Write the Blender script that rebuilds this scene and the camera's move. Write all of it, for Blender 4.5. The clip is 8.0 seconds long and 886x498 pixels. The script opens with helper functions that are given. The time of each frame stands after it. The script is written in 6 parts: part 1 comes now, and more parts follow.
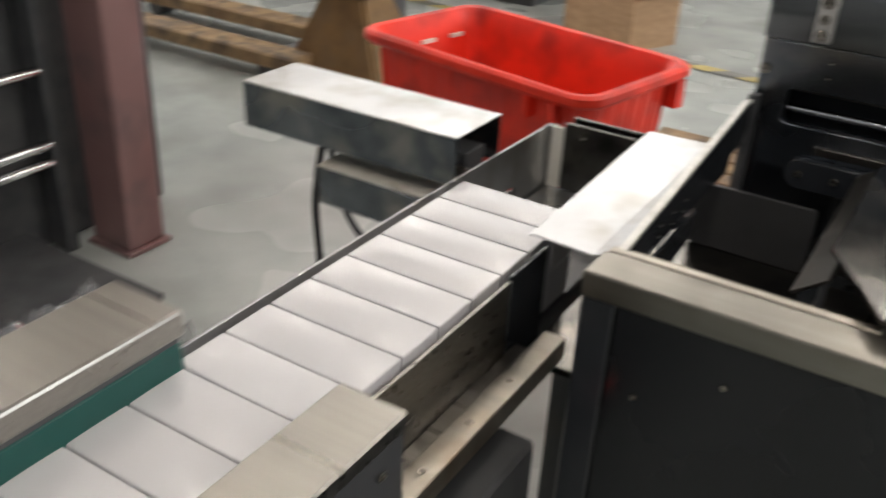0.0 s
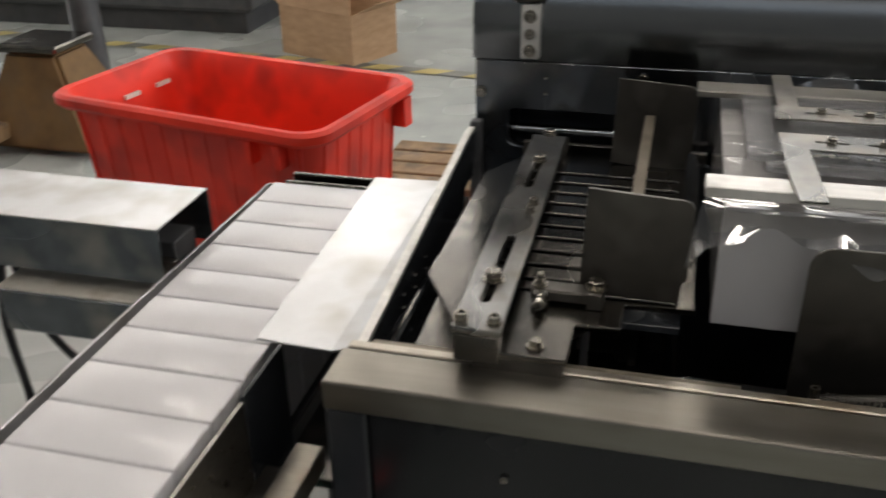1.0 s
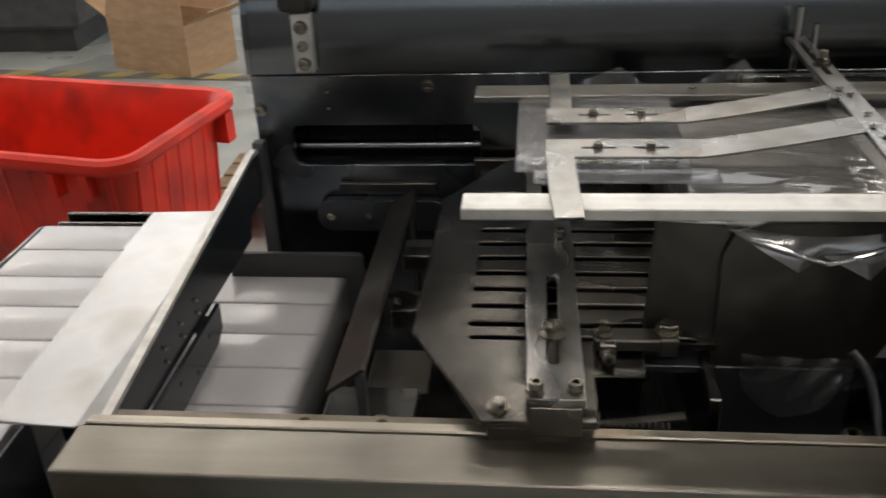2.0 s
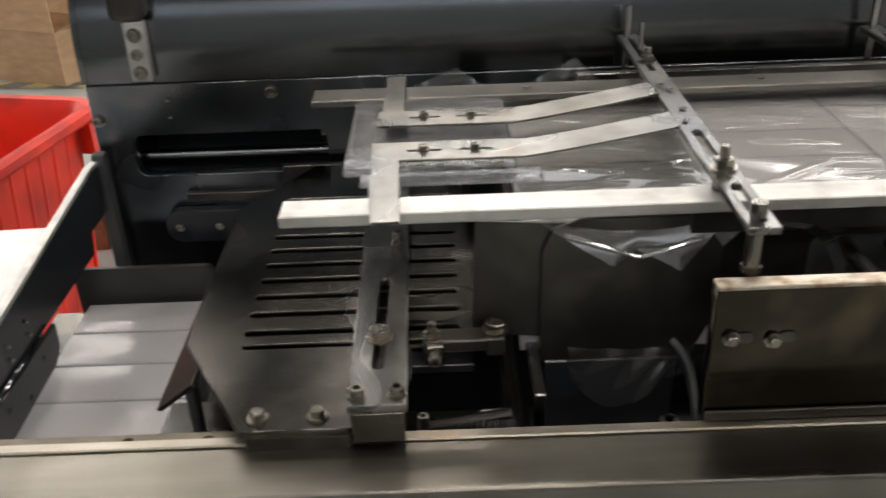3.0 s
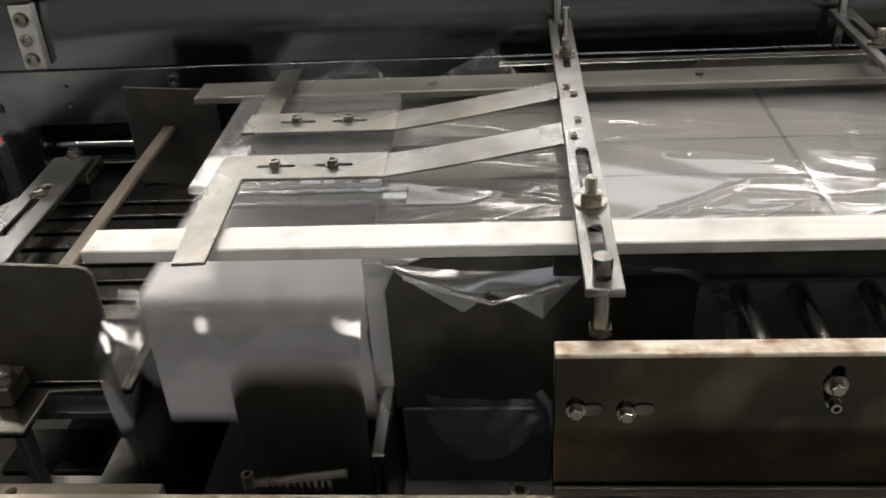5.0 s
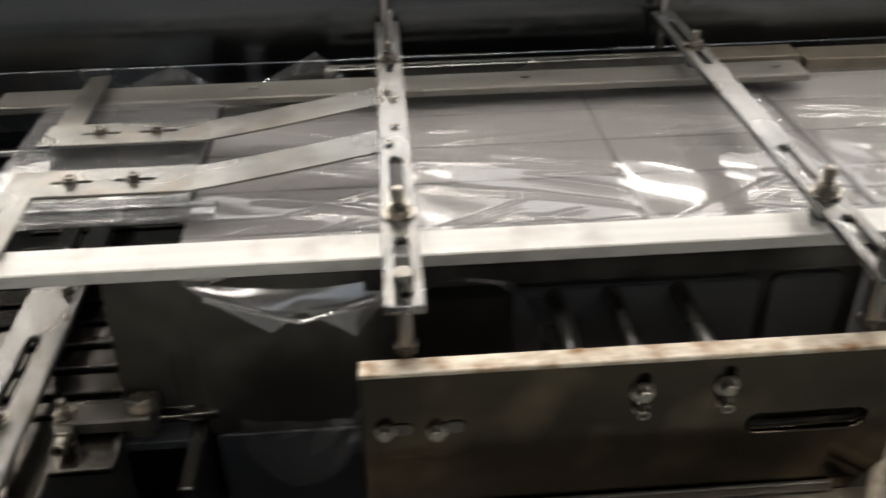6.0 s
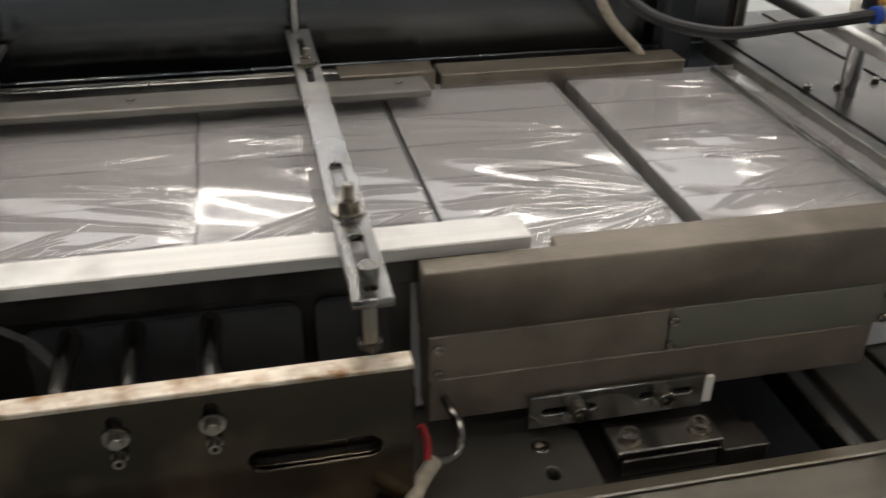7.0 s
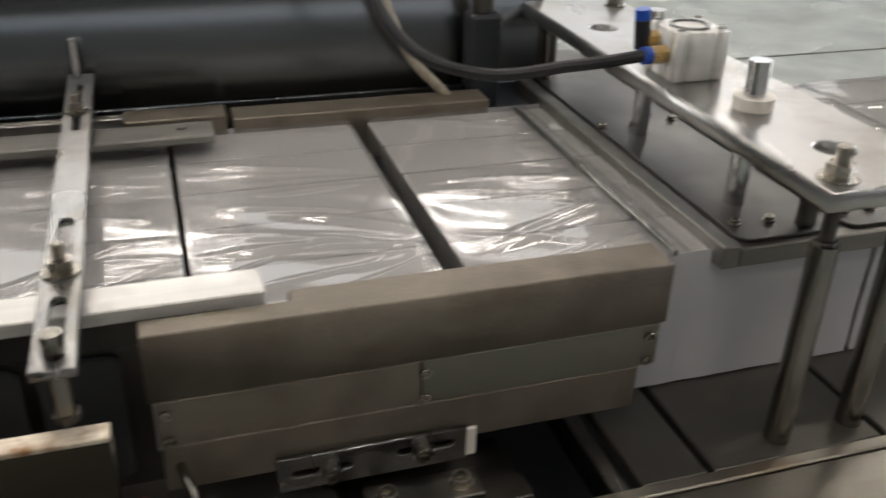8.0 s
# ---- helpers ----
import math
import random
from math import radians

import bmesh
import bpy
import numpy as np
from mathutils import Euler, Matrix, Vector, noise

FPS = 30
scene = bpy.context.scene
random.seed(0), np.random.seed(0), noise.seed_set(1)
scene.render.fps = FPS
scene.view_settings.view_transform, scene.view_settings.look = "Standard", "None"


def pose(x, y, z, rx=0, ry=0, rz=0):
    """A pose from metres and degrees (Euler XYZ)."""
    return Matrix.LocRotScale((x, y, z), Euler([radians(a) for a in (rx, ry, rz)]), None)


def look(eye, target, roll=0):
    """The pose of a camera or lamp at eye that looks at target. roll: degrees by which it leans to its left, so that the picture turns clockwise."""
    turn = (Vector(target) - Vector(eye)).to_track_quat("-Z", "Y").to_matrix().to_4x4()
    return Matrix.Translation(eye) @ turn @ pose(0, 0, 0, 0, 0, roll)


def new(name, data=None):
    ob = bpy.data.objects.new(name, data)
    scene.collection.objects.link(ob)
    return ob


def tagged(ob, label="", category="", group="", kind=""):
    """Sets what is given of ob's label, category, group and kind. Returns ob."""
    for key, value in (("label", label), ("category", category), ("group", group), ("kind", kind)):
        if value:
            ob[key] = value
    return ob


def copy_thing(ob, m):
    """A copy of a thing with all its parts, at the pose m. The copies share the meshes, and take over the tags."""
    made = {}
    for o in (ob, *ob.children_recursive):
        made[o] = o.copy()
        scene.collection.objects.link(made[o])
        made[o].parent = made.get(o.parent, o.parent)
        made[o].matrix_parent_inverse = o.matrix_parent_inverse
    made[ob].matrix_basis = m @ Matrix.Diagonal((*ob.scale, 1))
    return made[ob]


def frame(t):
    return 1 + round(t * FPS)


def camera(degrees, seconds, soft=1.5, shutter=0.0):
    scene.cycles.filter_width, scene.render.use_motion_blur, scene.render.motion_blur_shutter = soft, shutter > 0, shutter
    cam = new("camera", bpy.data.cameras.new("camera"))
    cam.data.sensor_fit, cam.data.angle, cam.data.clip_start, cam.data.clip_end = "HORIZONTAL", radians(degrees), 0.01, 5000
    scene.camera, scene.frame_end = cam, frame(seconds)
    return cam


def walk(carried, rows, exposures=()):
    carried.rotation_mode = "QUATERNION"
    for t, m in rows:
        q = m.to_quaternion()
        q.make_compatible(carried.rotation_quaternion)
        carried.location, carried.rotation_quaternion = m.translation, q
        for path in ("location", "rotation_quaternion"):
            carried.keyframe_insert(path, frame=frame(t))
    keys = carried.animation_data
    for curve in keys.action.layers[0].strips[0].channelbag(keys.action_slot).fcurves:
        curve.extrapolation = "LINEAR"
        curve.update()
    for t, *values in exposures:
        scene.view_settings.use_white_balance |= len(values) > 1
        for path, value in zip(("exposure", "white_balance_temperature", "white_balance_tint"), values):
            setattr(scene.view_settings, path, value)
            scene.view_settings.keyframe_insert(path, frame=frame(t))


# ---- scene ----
cam = camera(51.6, 8.0, soft=1.6, shutter=0.5)
PATH = [
    (0, (-0.284, -0.751, 1.227), (-1.184, 0.762, 0.278), 3.0),
    (0.5, (-0.313, -0.665, 1.241), (-0.904, 0.997, 0.299), 1.3),
    (1, (-0.303, -0.61, 1.231), (-0.758, 1.106, 0.31), -1.1),
    (1.2, (-0.286, -0.58, 1.225), (-0.683, 1.154, 0.31), -1.7),
    (1.5, (-0.262, -0.546, 1.226), (-0.577, 1.199, 0.3), -2.4),
    (1.7, (-0.245, -0.529, 1.225), (-0.518, 1.219, 0.292), -2.6),
    (2.8, (-0.192, -0.526, 1.227), (-0.229, 1.238, 0.284), -2.4),
    (3, (-0.174, -0.522, 1.226), (-0.18, 1.241, 0.28), -2.2),
    (3.5, (-0.127, -0.498, 1.23), (-0.095, 1.26, 0.277), -1.9),
    (4, (-0.103, -0.476, 1.23), (-0.138, 1.269, 0.253), -2.5),
    (4.2, (-0.089, -0.464, 1.23), (-0.149, 1.272, 0.239), -2.3),
    (5.3, (-0.037, -0.423, 1.232), (-0.198, 1.271, 0.181), -4.0),
    (5.5, (-0.04, -0.42, 1.23), (-0.154, 1.276, 0.177), -3.6),
    (5.9, (-0.018, -0.408, 1.225), (0.07, 1.284, 0.163), -1.2),
    (6, (-0.003, -0.408, 1.227), (0.102, 1.287, 0.172), -1.1),
    (6.5, (0.108, -0.399, 1.21), (0.415, 1.275, 0.159), 0.5),
    (7, (0.179, -0.406, 1.211), (0.566, 1.278, 0.203), 0.8),
    (7.5, (0.228, -0.413, 1.214), (0.668, 1.272, 0.229), 1.2),
    (8, (0.276, -0.409, 1.213), (0.832, 1.264, 0.269), 1.8),
]
walk(cam, [(t, look(eye, target, roll)) for t, eye, target, roll in PATH],
     [(0.0, 0.05), (0.5, 0.0), (1.0, -0.2), (1.5, -0.3), (1.7, -0.36), (2.3, -0.15), (3.0, 0.05), (3.5, 0.1), (5.5, 0.05), (6.5, -0.06), (7.0, -0.18), (8.0, -0.14)])

# ---------- world and light ----------
FLOOR = 0.2
scene.view_settings.exposure = 0.0
world = bpy.data.worlds.new("hall_sky")
scene.world = world
world.use_nodes = True
wn = world.node_tree
sky = wn.nodes.new("ShaderNodeTexSky")
sky.sky_type = "NISHITA"
sky.sun_disc = False
sky.sun_elevation = radians(35)
sky.sun_rotation = radians(-25)
wn.nodes["Background"].inputs["Strength"].default_value = 0.1
wn.links.new(sky.outputs[0], wn.nodes["Background"].inputs["Color"])


def window_lamp(name, place, aim, wide, high, watts, colour):
    data = bpy.data.lights.new(name, "AREA")
    data.shape, data.size, data.size_y, data.energy, data.color = "RECTANGLE", wide, high, watts, colour
    ob = new(name, data)
    ob.matrix_world = look(place, aim)
    return ob


window_lamp("window_light", (0, 7.95, 4.4), (0, -1.0, 2.4), 15.6, 2.2, 190, (1.0, 0.965, 0.91))
window_lamp("side_window_light", (8.95, 3.2, 2.9), (0, 2.2, 0.6), 5.2, 2.6, 420, (0.97, 0.985, 1.0))
window_lamp("rear_window_light", (1.2, -6.93, 4.4), (0.4, 0.0, 1.0), 9.6, 1.6, 32, (1.0, 0.95, 0.88))
window_lamp("gate_light", (-8.9, 3.0, 2.1), (0, 2.6, 1.2), 4.2, 3.2, 260, (1.0, 0.975, 0.94))


# ---------- materials ----------
def nodes_of(name):
    m = bpy.data.materials.new(name)
    m.use_nodes = True
    return m, m.node_tree.nodes, m.node_tree.links, m.node_tree.nodes["Principled BSDF"]


def surface(name, dark, light, rough=(0.4, 0.6), metal=0.0, scale=(30, 30, 30), fine=400, bump=0.05, spots=None, spot_scale=6.0, spot_size=0.6, coat=0.0, each=0.0):
    """Grain and blotches at two scales; spots: a colour for stains."""
    m, n, l, p = nodes_of(name)
    tc = n.new("ShaderNodeTexCoord")
    mp = n.new("ShaderNodeMapping")
    mp.inputs["Scale"].default_value = scale
    l.new(tc.outputs["Object"], mp.inputs["Vector"])
    big = n.new("ShaderNodeTexNoise")
    big.inputs["Scale"].default_value, big.inputs["Detail"].default_value, big.inputs["Roughness"].default_value = 1.0, 4, 0.5
    l.new(mp.outputs[0], big.inputs["Vector"])
    ramp = n.new("ShaderNodeValToRGB")
    ramp.color_ramp.elements[0].position, ramp.color_ramp.elements[1].position = 0.3, 0.7
    ramp.color_ramp.elements[0].color, ramp.color_ramp.elements[1].color = (*dark, 1), (*light, 1)
    l.new(big.outputs[0], ramp.inputs[0])
    colour = ramp.outputs[0]
    if spots:
        st = n.new("ShaderNodeTexNoise")
        st.inputs["Scale"].default_value, st.inputs["Detail"].default_value = spot_scale, 2
        l.new(tc.outputs["Object"], st.inputs["Vector"])
        sr = n.new("ShaderNodeValToRGB")
        sr.color_ramp.elements[0].position, sr.color_ramp.elements[1].position = spot_size - 0.1, spot_size + 0.2
        l.new(st.outputs[0], sr.inputs[0])
        mx = n.new("ShaderNodeMix")
        mx.data_type = "RGBA"
        l.new(sr.outputs[0], mx.inputs[0])
        l.new(colour, mx.inputs[6])
        mx.inputs[7].default_value = (*spots, 1)
        colour = mx.outputs[2]
    if each:
        oi = n.new("ShaderNodeObjectInfo")
        hv = n.new("ShaderNodeHueSaturation")
        mr = n.new("ShaderNodeMapRange")
        mr.inputs[3].default_value, mr.inputs[4].default_value = 1 - each, 1 + each
        l.new(oi.outputs["Random"], mr.inputs[0])
        l.new(mr.outputs[0], hv.inputs["Value"])
        l.new(colour, hv.inputs["Color"])
        colour = hv.outputs[0]
    l.new(colour, p.inputs["Base Color"])
    rr = n.new("ShaderNodeMapRange")
    rr.inputs[1].default_value, rr.inputs[2].default_value = 0.3, 0.7
    rr.inputs[3].default_value, rr.inputs[4].default_value = rough
    soft_noise = n.new("ShaderNodeTexNoise")
    soft_noise.inputs["Scale"].default_value, soft_noise.inputs["Detail"].default_value = 0.55, 1.5
    l.new(mp.outputs[0], soft_noise.inputs["Vector"])
    l.new(soft_noise.outputs[0], rr.inputs[0])
    l.new(rr.outputs[0], p.inputs["Roughness"])
    p.inputs["Metallic"].default_value = metal
    p.inputs["Coat Weight"].default_value = coat
    if bump:
        fn = n.new("ShaderNodeTexNoise")
        fn.inputs["Scale"].default_value, fn.inputs["Detail"].default_value = fine / max(scale), 4
        l.new(mp.outputs[0], fn.inputs["Vector"])
        bp = n.new("ShaderNodeBump")
        bp.inputs["Strength"].default_value, bp.inputs["Distance"].default_value = bump, 0.002
        l.new(fn.outputs[0], bp.inputs["Height"])
        l.new(bp.outputs[0], p.inputs["Normal"])
    return m


def clear(name, tint, haze, rough, wrinkle, scale=(18, 40, 18), gloss=0.08):
    """A clear sheet: it lets most light through, with a glossy skin and a little haze."""
    m, n, l, p = nodes_of(name)
    n.remove(p)
    out = n["Material Output"]
    tr = n.new("ShaderNodeBsdfTransparent")
    tr.inputs[0].default_value = (*tint, 1)
    df = n.new("ShaderNodeBsdfDiffuse")
    df.inputs[0].default_value = (0.8, 0.8, 0.82, 1)
    gl = n.new("ShaderNodeBsdfGlossy")
    gl.inputs["Roughness"].default_value = rough
    m1, m2 = n.new("ShaderNodeMixShader"), n.new("ShaderNodeMixShader")
    m1.inputs[0].default_value = haze
    l.new(tr.outputs[0], m1.inputs[1])
    l.new(df.outputs[0], m1.inputs[2])
    lw = n.new("ShaderNodeLayerWeight")
    lw.inputs[0].default_value = 0.35
    mr = n.new("ShaderNodeMapRange")
    mr.inputs[3].default_value, mr.inputs[4].default_value = gloss, 0.75
    l.new(lw.outputs["Fresnel"], mr.inputs[0])
    l.new(mr.outputs[0], m2.inputs[0])
    l.new(m1.outputs[0], m2.inputs[1])
    l.new(gl.outputs[0], m2.inputs[2])
    if wrinkle:
        tc, mp, nz = n.new("ShaderNodeTexCoord"), n.new("ShaderNodeMapping"), n.new("ShaderNodeTexNoise")
        mp.inputs["Scale"].default_value = scale
        mp.inputs["Rotation"].default_value = (0, 0, 0.3)
        nz.inputs["Scale"].default_value, nz.inputs["Detail"].default_value = 1.0, 3
        l.new(tc.outputs["Object"], mp.inputs[0])
        l.new(mp.outputs[0], nz.inputs["Vector"])
        bp = n.new("ShaderNodeBump")
        bp.inputs["Strength"].default_value, bp.inputs["Distance"].default_value = wrinkle, 0.01
        l.new(nz.outputs[0], bp.inputs["Height"])
        l.new(bp.outputs[0], gl.inputs["Normal"])
        l.new(bp.outputs[0], lw.inputs["Normal"])
    l.new(m2.outputs[0], out.inputs[0])
    return m


def glow(name, colour, strength):
    m, n, l, p = nodes_of(name)
    p.inputs["Base Color"].default_value = (*colour, 1)
    p.inputs["Emission Color"].default_value = (*colour, 1)
    p.inputs["Emission Strength"].default_value = strength
    return m


BRUSHED_X = surface("brushed_steel", (0.3, 0.285, 0.26), (0.37, 0.352, 0.322), (0.26, 0.4), 1.0, (2.5, 220, 220), 400, 0.05, (0.3, 0.27, 0.23), 9, 0.62)
BEAM = surface("worn_beam_steel", (0.25, 0.233, 0.204), (0.345, 0.324, 0.285), (0.27, 0.4), 1.0, (5, 40, 40), 400, 0.04, (0.13, 0.115, 0.095), 9, 0.58)
SOLE = surface("dark_sole_plate", (0.075, 0.073, 0.069), (0.125, 0.122, 0.115), (0.34, 0.48), 1.0, (5, 12, 12), 400, 0.05, (0.2, 0.19, 0.175), 14, 0.6)
DECK = surface("dull_deck_steel", (0.105, 0.1, 0.088), (0.17, 0.162, 0.144), (0.36, 0.52), 0.85, (10, 10, 10), 400, 0.06, (0.19, 0.175, 0.15), 14, 0.6)
POST = surface("turned_post_steel", (0.2, 0.19, 0.172), (0.26, 0.248, 0.225), (0.2, 0.28), 1.0, (8, 8, 3), 400, 0.03)
BRONZED = surface("warm_steel", (0.4, 0.37, 0.32), (0.52, 0.48, 0.41), (0.32, 0.5), 1.0, (4, 90, 90), 400, 0.05, (0.34, 0.26, 0.18), 16, 0.6)
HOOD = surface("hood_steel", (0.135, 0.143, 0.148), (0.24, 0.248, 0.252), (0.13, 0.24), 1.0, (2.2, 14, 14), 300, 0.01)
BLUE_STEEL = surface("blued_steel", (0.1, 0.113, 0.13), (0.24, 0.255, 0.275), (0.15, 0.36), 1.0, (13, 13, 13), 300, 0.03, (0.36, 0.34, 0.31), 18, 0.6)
GROUND = surface("ground_steel", (0.16, 0.16, 0.158), (0.36, 0.356, 0.346), (0.16, 0.4), 1.0, (24, 14, 24), 500, 0.05, (0.2, 0.18, 0.155), 30, 0.6)
PLATE = surface("dull_plate", (0.075, 0.072, 0.066), (0.165, 0.155, 0.14), (0.15, 0.3), 1.0, (15, 15, 15), 500, 0.05, (0.22, 0.205, 0.18), 22, 0.6)
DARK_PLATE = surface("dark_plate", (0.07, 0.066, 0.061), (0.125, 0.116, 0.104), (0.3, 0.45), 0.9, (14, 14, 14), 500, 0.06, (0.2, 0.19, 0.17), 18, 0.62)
ALU = surface("milled_aluminium", (0.7, 0.69, 0.66), (0.82, 0.81, 0.78), (0.42, 0.6), 0.75, (6, 120, 120), 400, 0.06, (0.55, 0.53, 0.5), 40, 0.62)
GREENISH = surface("greenish_strip_steel", (0.14, 0.141, 0.113), (0.21, 0.21, 0.17), (0.36, 0.5), 0.6, (9, 30, 30), 400, 0.06, (0.2, 0.19, 0.155), 26, 0.56)
PALE = surface("pale_worn_lit_top", (0.46, 0.44, 0.39), (0.64, 0.615, 0.55), (0.4, 0.6), 0.0, (14, 14, 14), 300, 0.05, (0.3, 0.26, 0.2), 24, 0.58)
ALU_BLOCK = surface("block_aluminium", (0.175, 0.151, 0.119), (0.24, 0.209, 0.167), (0.4, 0.54), 0.6, (16, 30, 30), 400, 0.14, (0.13, 0.108, 0.082), 24, 0.58)
PRESS_ALU = surface("scuffed_aluminium_plate", (0.42, 0.415, 0.405), (0.55, 0.545, 0.535), (0.24, 0.33), 1.0, (22, 9, 22), 400, 0.05, (0.36, 0.34, 0.31), 28, 0.6)
DULL_ALU = surface("dull_grey_aluminium", (0.2, 0.194, 0.18), (0.31, 0.3, 0.28), (0.38, 0.56), 0.92, (10, 40, 40), 400, 0.07, (0.25, 0.235, 0.21), 26, 0.58)
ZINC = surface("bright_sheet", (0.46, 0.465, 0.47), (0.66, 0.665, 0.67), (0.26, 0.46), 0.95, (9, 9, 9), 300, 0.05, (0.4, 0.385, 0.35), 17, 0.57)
STRIP = surface("worn_strip_steel", (0.16, 0.157, 0.148), (0.38, 0.37, 0.345), (0.18, 0.44), 1.0, (26, 26, 26), 500, 0.04, (0.33, 0.29, 0.24), 34, 0.6)
CHROME = surface("chrome", (0.6, 0.6, 0.6), (0.68, 0.67, 0.66), (0.12, 0.22), 1.0, (30, 30, 30), 300, 0.02)
BOLT = surface("bolt_steel", (0.25, 0.23, 0.198), (0.4, 0.375, 0.33), (0.2, 0.36), 1.0, (90, 90, 90), 600, 0.05, each=0.15)
BLACK = surface("black_iron", (0.055, 0.057, 0.062), (0.085, 0.086, 0.089), (0.45, 0.65), 0.0, (20, 20, 20), 400, 0.05)
DARK_BODY = surface("machine_body", (0.05, 0.05, 0.053), (0.08, 0.08, 0.082), (0.4, 0.6), 0.2, (10, 10, 10), 300, 0.05, (0.09, 0.08, 0.07), 12, 0.66)
FRAME_BLACK = surface("glossy_black_frame", (0.02, 0.023, 0.028), (0.034, 0.037, 0.042), (0.16, 0.3), 0.0, (10, 10, 10), 300, 0.02)
WELL_STEEL = surface("glossy_well_steel", (0.09, 0.087, 0.082), (0.17, 0.163, 0.15), (0.14, 0.26), 1.0, (10, 10, 10), 400, 0.03, (0.26, 0.235, 0.2), 16, 0.6)
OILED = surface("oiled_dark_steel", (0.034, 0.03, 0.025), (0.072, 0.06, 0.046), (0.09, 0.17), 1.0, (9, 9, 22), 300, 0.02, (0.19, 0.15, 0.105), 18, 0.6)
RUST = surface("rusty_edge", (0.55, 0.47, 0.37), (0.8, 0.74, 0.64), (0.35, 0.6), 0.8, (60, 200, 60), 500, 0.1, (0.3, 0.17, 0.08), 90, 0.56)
SMOKED = surface("smoked_acrylic", (0.012, 0.013, 0.015), (0.018, 0.019, 0.021), (0.12, 0.2), 0.0, (5, 5, 5), 200, 0.01)
WHITE_CARTON = surface("white_carton", (0.62, 0.61, 0.625), (0.65, 0.64, 0.655), (0.2, 0.24), 0.0, (12, 12, 12), 700, 0.015, each=0.025, coat=0.1)
RED = surface("red_plastic", (0.8, 0.03, 0.01), (0.92, 0.042, 0.014), (0.45, 0.6), 0.0, (9, 9, 9), 300, 0.05, (0.36, 0.014, 0.008), 8, 0.57)
CARD = surface("cardboard", (0.36, 0.22, 0.12), (0.46, 0.3, 0.17), (0.75, 0.9), 0.0, (14, 14, 40), 300, 0.08)
CONCRETE = surface("floor_paint", (0.35, 0.375, 0.36), (0.47, 0.495, 0.475), (0.14, 0.34), 0.0, (4.5, 4.5, 4.5), 90, 0.12, (0.29, 0.305, 0.285), 3.4, 0.6)
ORANGE = surface("worn_orange_paint", (0.13, 0.072, 0.026), (0.23, 0.13, 0.045), (0.5, 0.7), 0.0, (12, 12, 12), 300, 0.1, (0.16, 0.1, 0.05), 11, 0.58)
PALLET_FORK = surface("worn_fork", (0.2, 0.12, 0.06), (0.36, 0.24, 0.12), (0.5, 0.75), 0.0, (16, 16, 16), 300, 0.1, (0.07, 0.05, 0.035), 14, 0.55)
MAUVE = surface("column_paint", (0.2, 0.105, 0.1), (0.3, 0.18, 0.17), (0.45, 0.6), 0.0, (6, 6, 2), 200, 0.05, (0.12, 0.09, 0.09), 8, 0.6)
GREEN = surface("teal_paint", (0.002, 0.06, 0.05), (0.005, 0.1, 0.085), (0.3, 0.45), 0.0, (10, 10, 10), 200, 0.04)
RUBBER = surface("black_rubber", (0.012, 0.012, 0.014), (0.022, 0.022, 0.026), (0.3, 0.45), 0.0, (40, 40, 40), 400, 0.03)
NYLON = surface("white_nylon", (0.7, 0.66, 0.58), (0.78, 0.75, 0.68), (0.4, 0.5), 0.0, (30, 30, 30), 300, 0.03)
BLUE_PLASTIC = surface("blue_plastic", (0.01, 0.07, 0.4), (0.015, 0.1, 0.55), (0.3, 0.4), 0.0, (40, 40, 40), 300, 0.02)
BRASS = surface("brass", (0.5, 0.36, 0.16), (0.65, 0.48, 0.24), (0.25, 0.4), 1.0, (60, 60, 60), 300, 0.03)
RED_WIRE = surface("red_sleeve", (0.26, 0.01, 0.01), (0.4, 0.018, 0.018), (0.35, 0.5), 0.0, (40, 40, 40), 300, 0.02)
BEIGE = surface("beige_braid", (0.3, 0.26, 0.2), (0.46, 0.41, 0.33), (0.6, 0.8), 0.0, (200, 200, 200), 900, 0.2)
YELLOW_TAPE = surface("yellow_tape", (0.4, 0.33, 0.12), (0.52, 0.42, 0.16), (0.5, 0.7), 0.0, (8, 8, 8), 200, 0.05, (0.3, 0.24, 0.1), 6, 0.56)
BLACK_TAPE = surface("black_tape", (0.1, 0.1, 0.09), (0.2, 0.2, 0.18), (0.5, 0.7), 0.0, (8, 8, 8), 200, 0.05)
WALL = surface("wall_paint", (0.19, 0.195, 0.2), (0.25, 0.255, 0.26), (0.7, 0.85), 0.0, (1.5, 1.5, 1.5), 60, 0.05, (0.15, 0.15, 0.15), 1.1, 0.6)
CEIL = surface("roof_sheet", (0.08, 0.083, 0.088), (0.12, 0.124, 0.13), (0.6, 0.8), 0.2, (1, 8, 1), 60, 0.05)
FILM = clear("clear_film", (0.985, 0.975, 0.94), 0.13, 0.075, 0.0, gloss=0.1)
FILM_EDGE = clear("rolled_film_edge", (0.95, 0.95, 0.96), 0.12, 0.08, 0.0, gloss=0.3)
FILM_SMOOTH = clear("taut_film", (0.96, 0.96, 0.96), 0.05, 0.1, 0.0, gloss=0.16)
FILM_FLAP = clear("pleated_film", (0.95, 0.95, 0.95), 0.12, 0.16, 0.0, gloss=0.3)
FILM_DRAPE = clear("draped_film", (0.97, 0.97, 0.97), 0.05, 0.1, 0.0, gloss=0.32)
# Heavy white haze brightens the pack ends in place of light from the front.
FILM_FRONT = clear("whitened_shrunk_film", (0.99, 0.985, 0.97), 0.65, 0.3, 0.0, gloss=0.03)
# White haze and strong gloss put the flap's highlights into its rolled edges.
FILM_ROLL = clear("rolled_film", (0.95, 0.95, 0.95), 0.3, 0.16, 0.0, gloss=0.7)
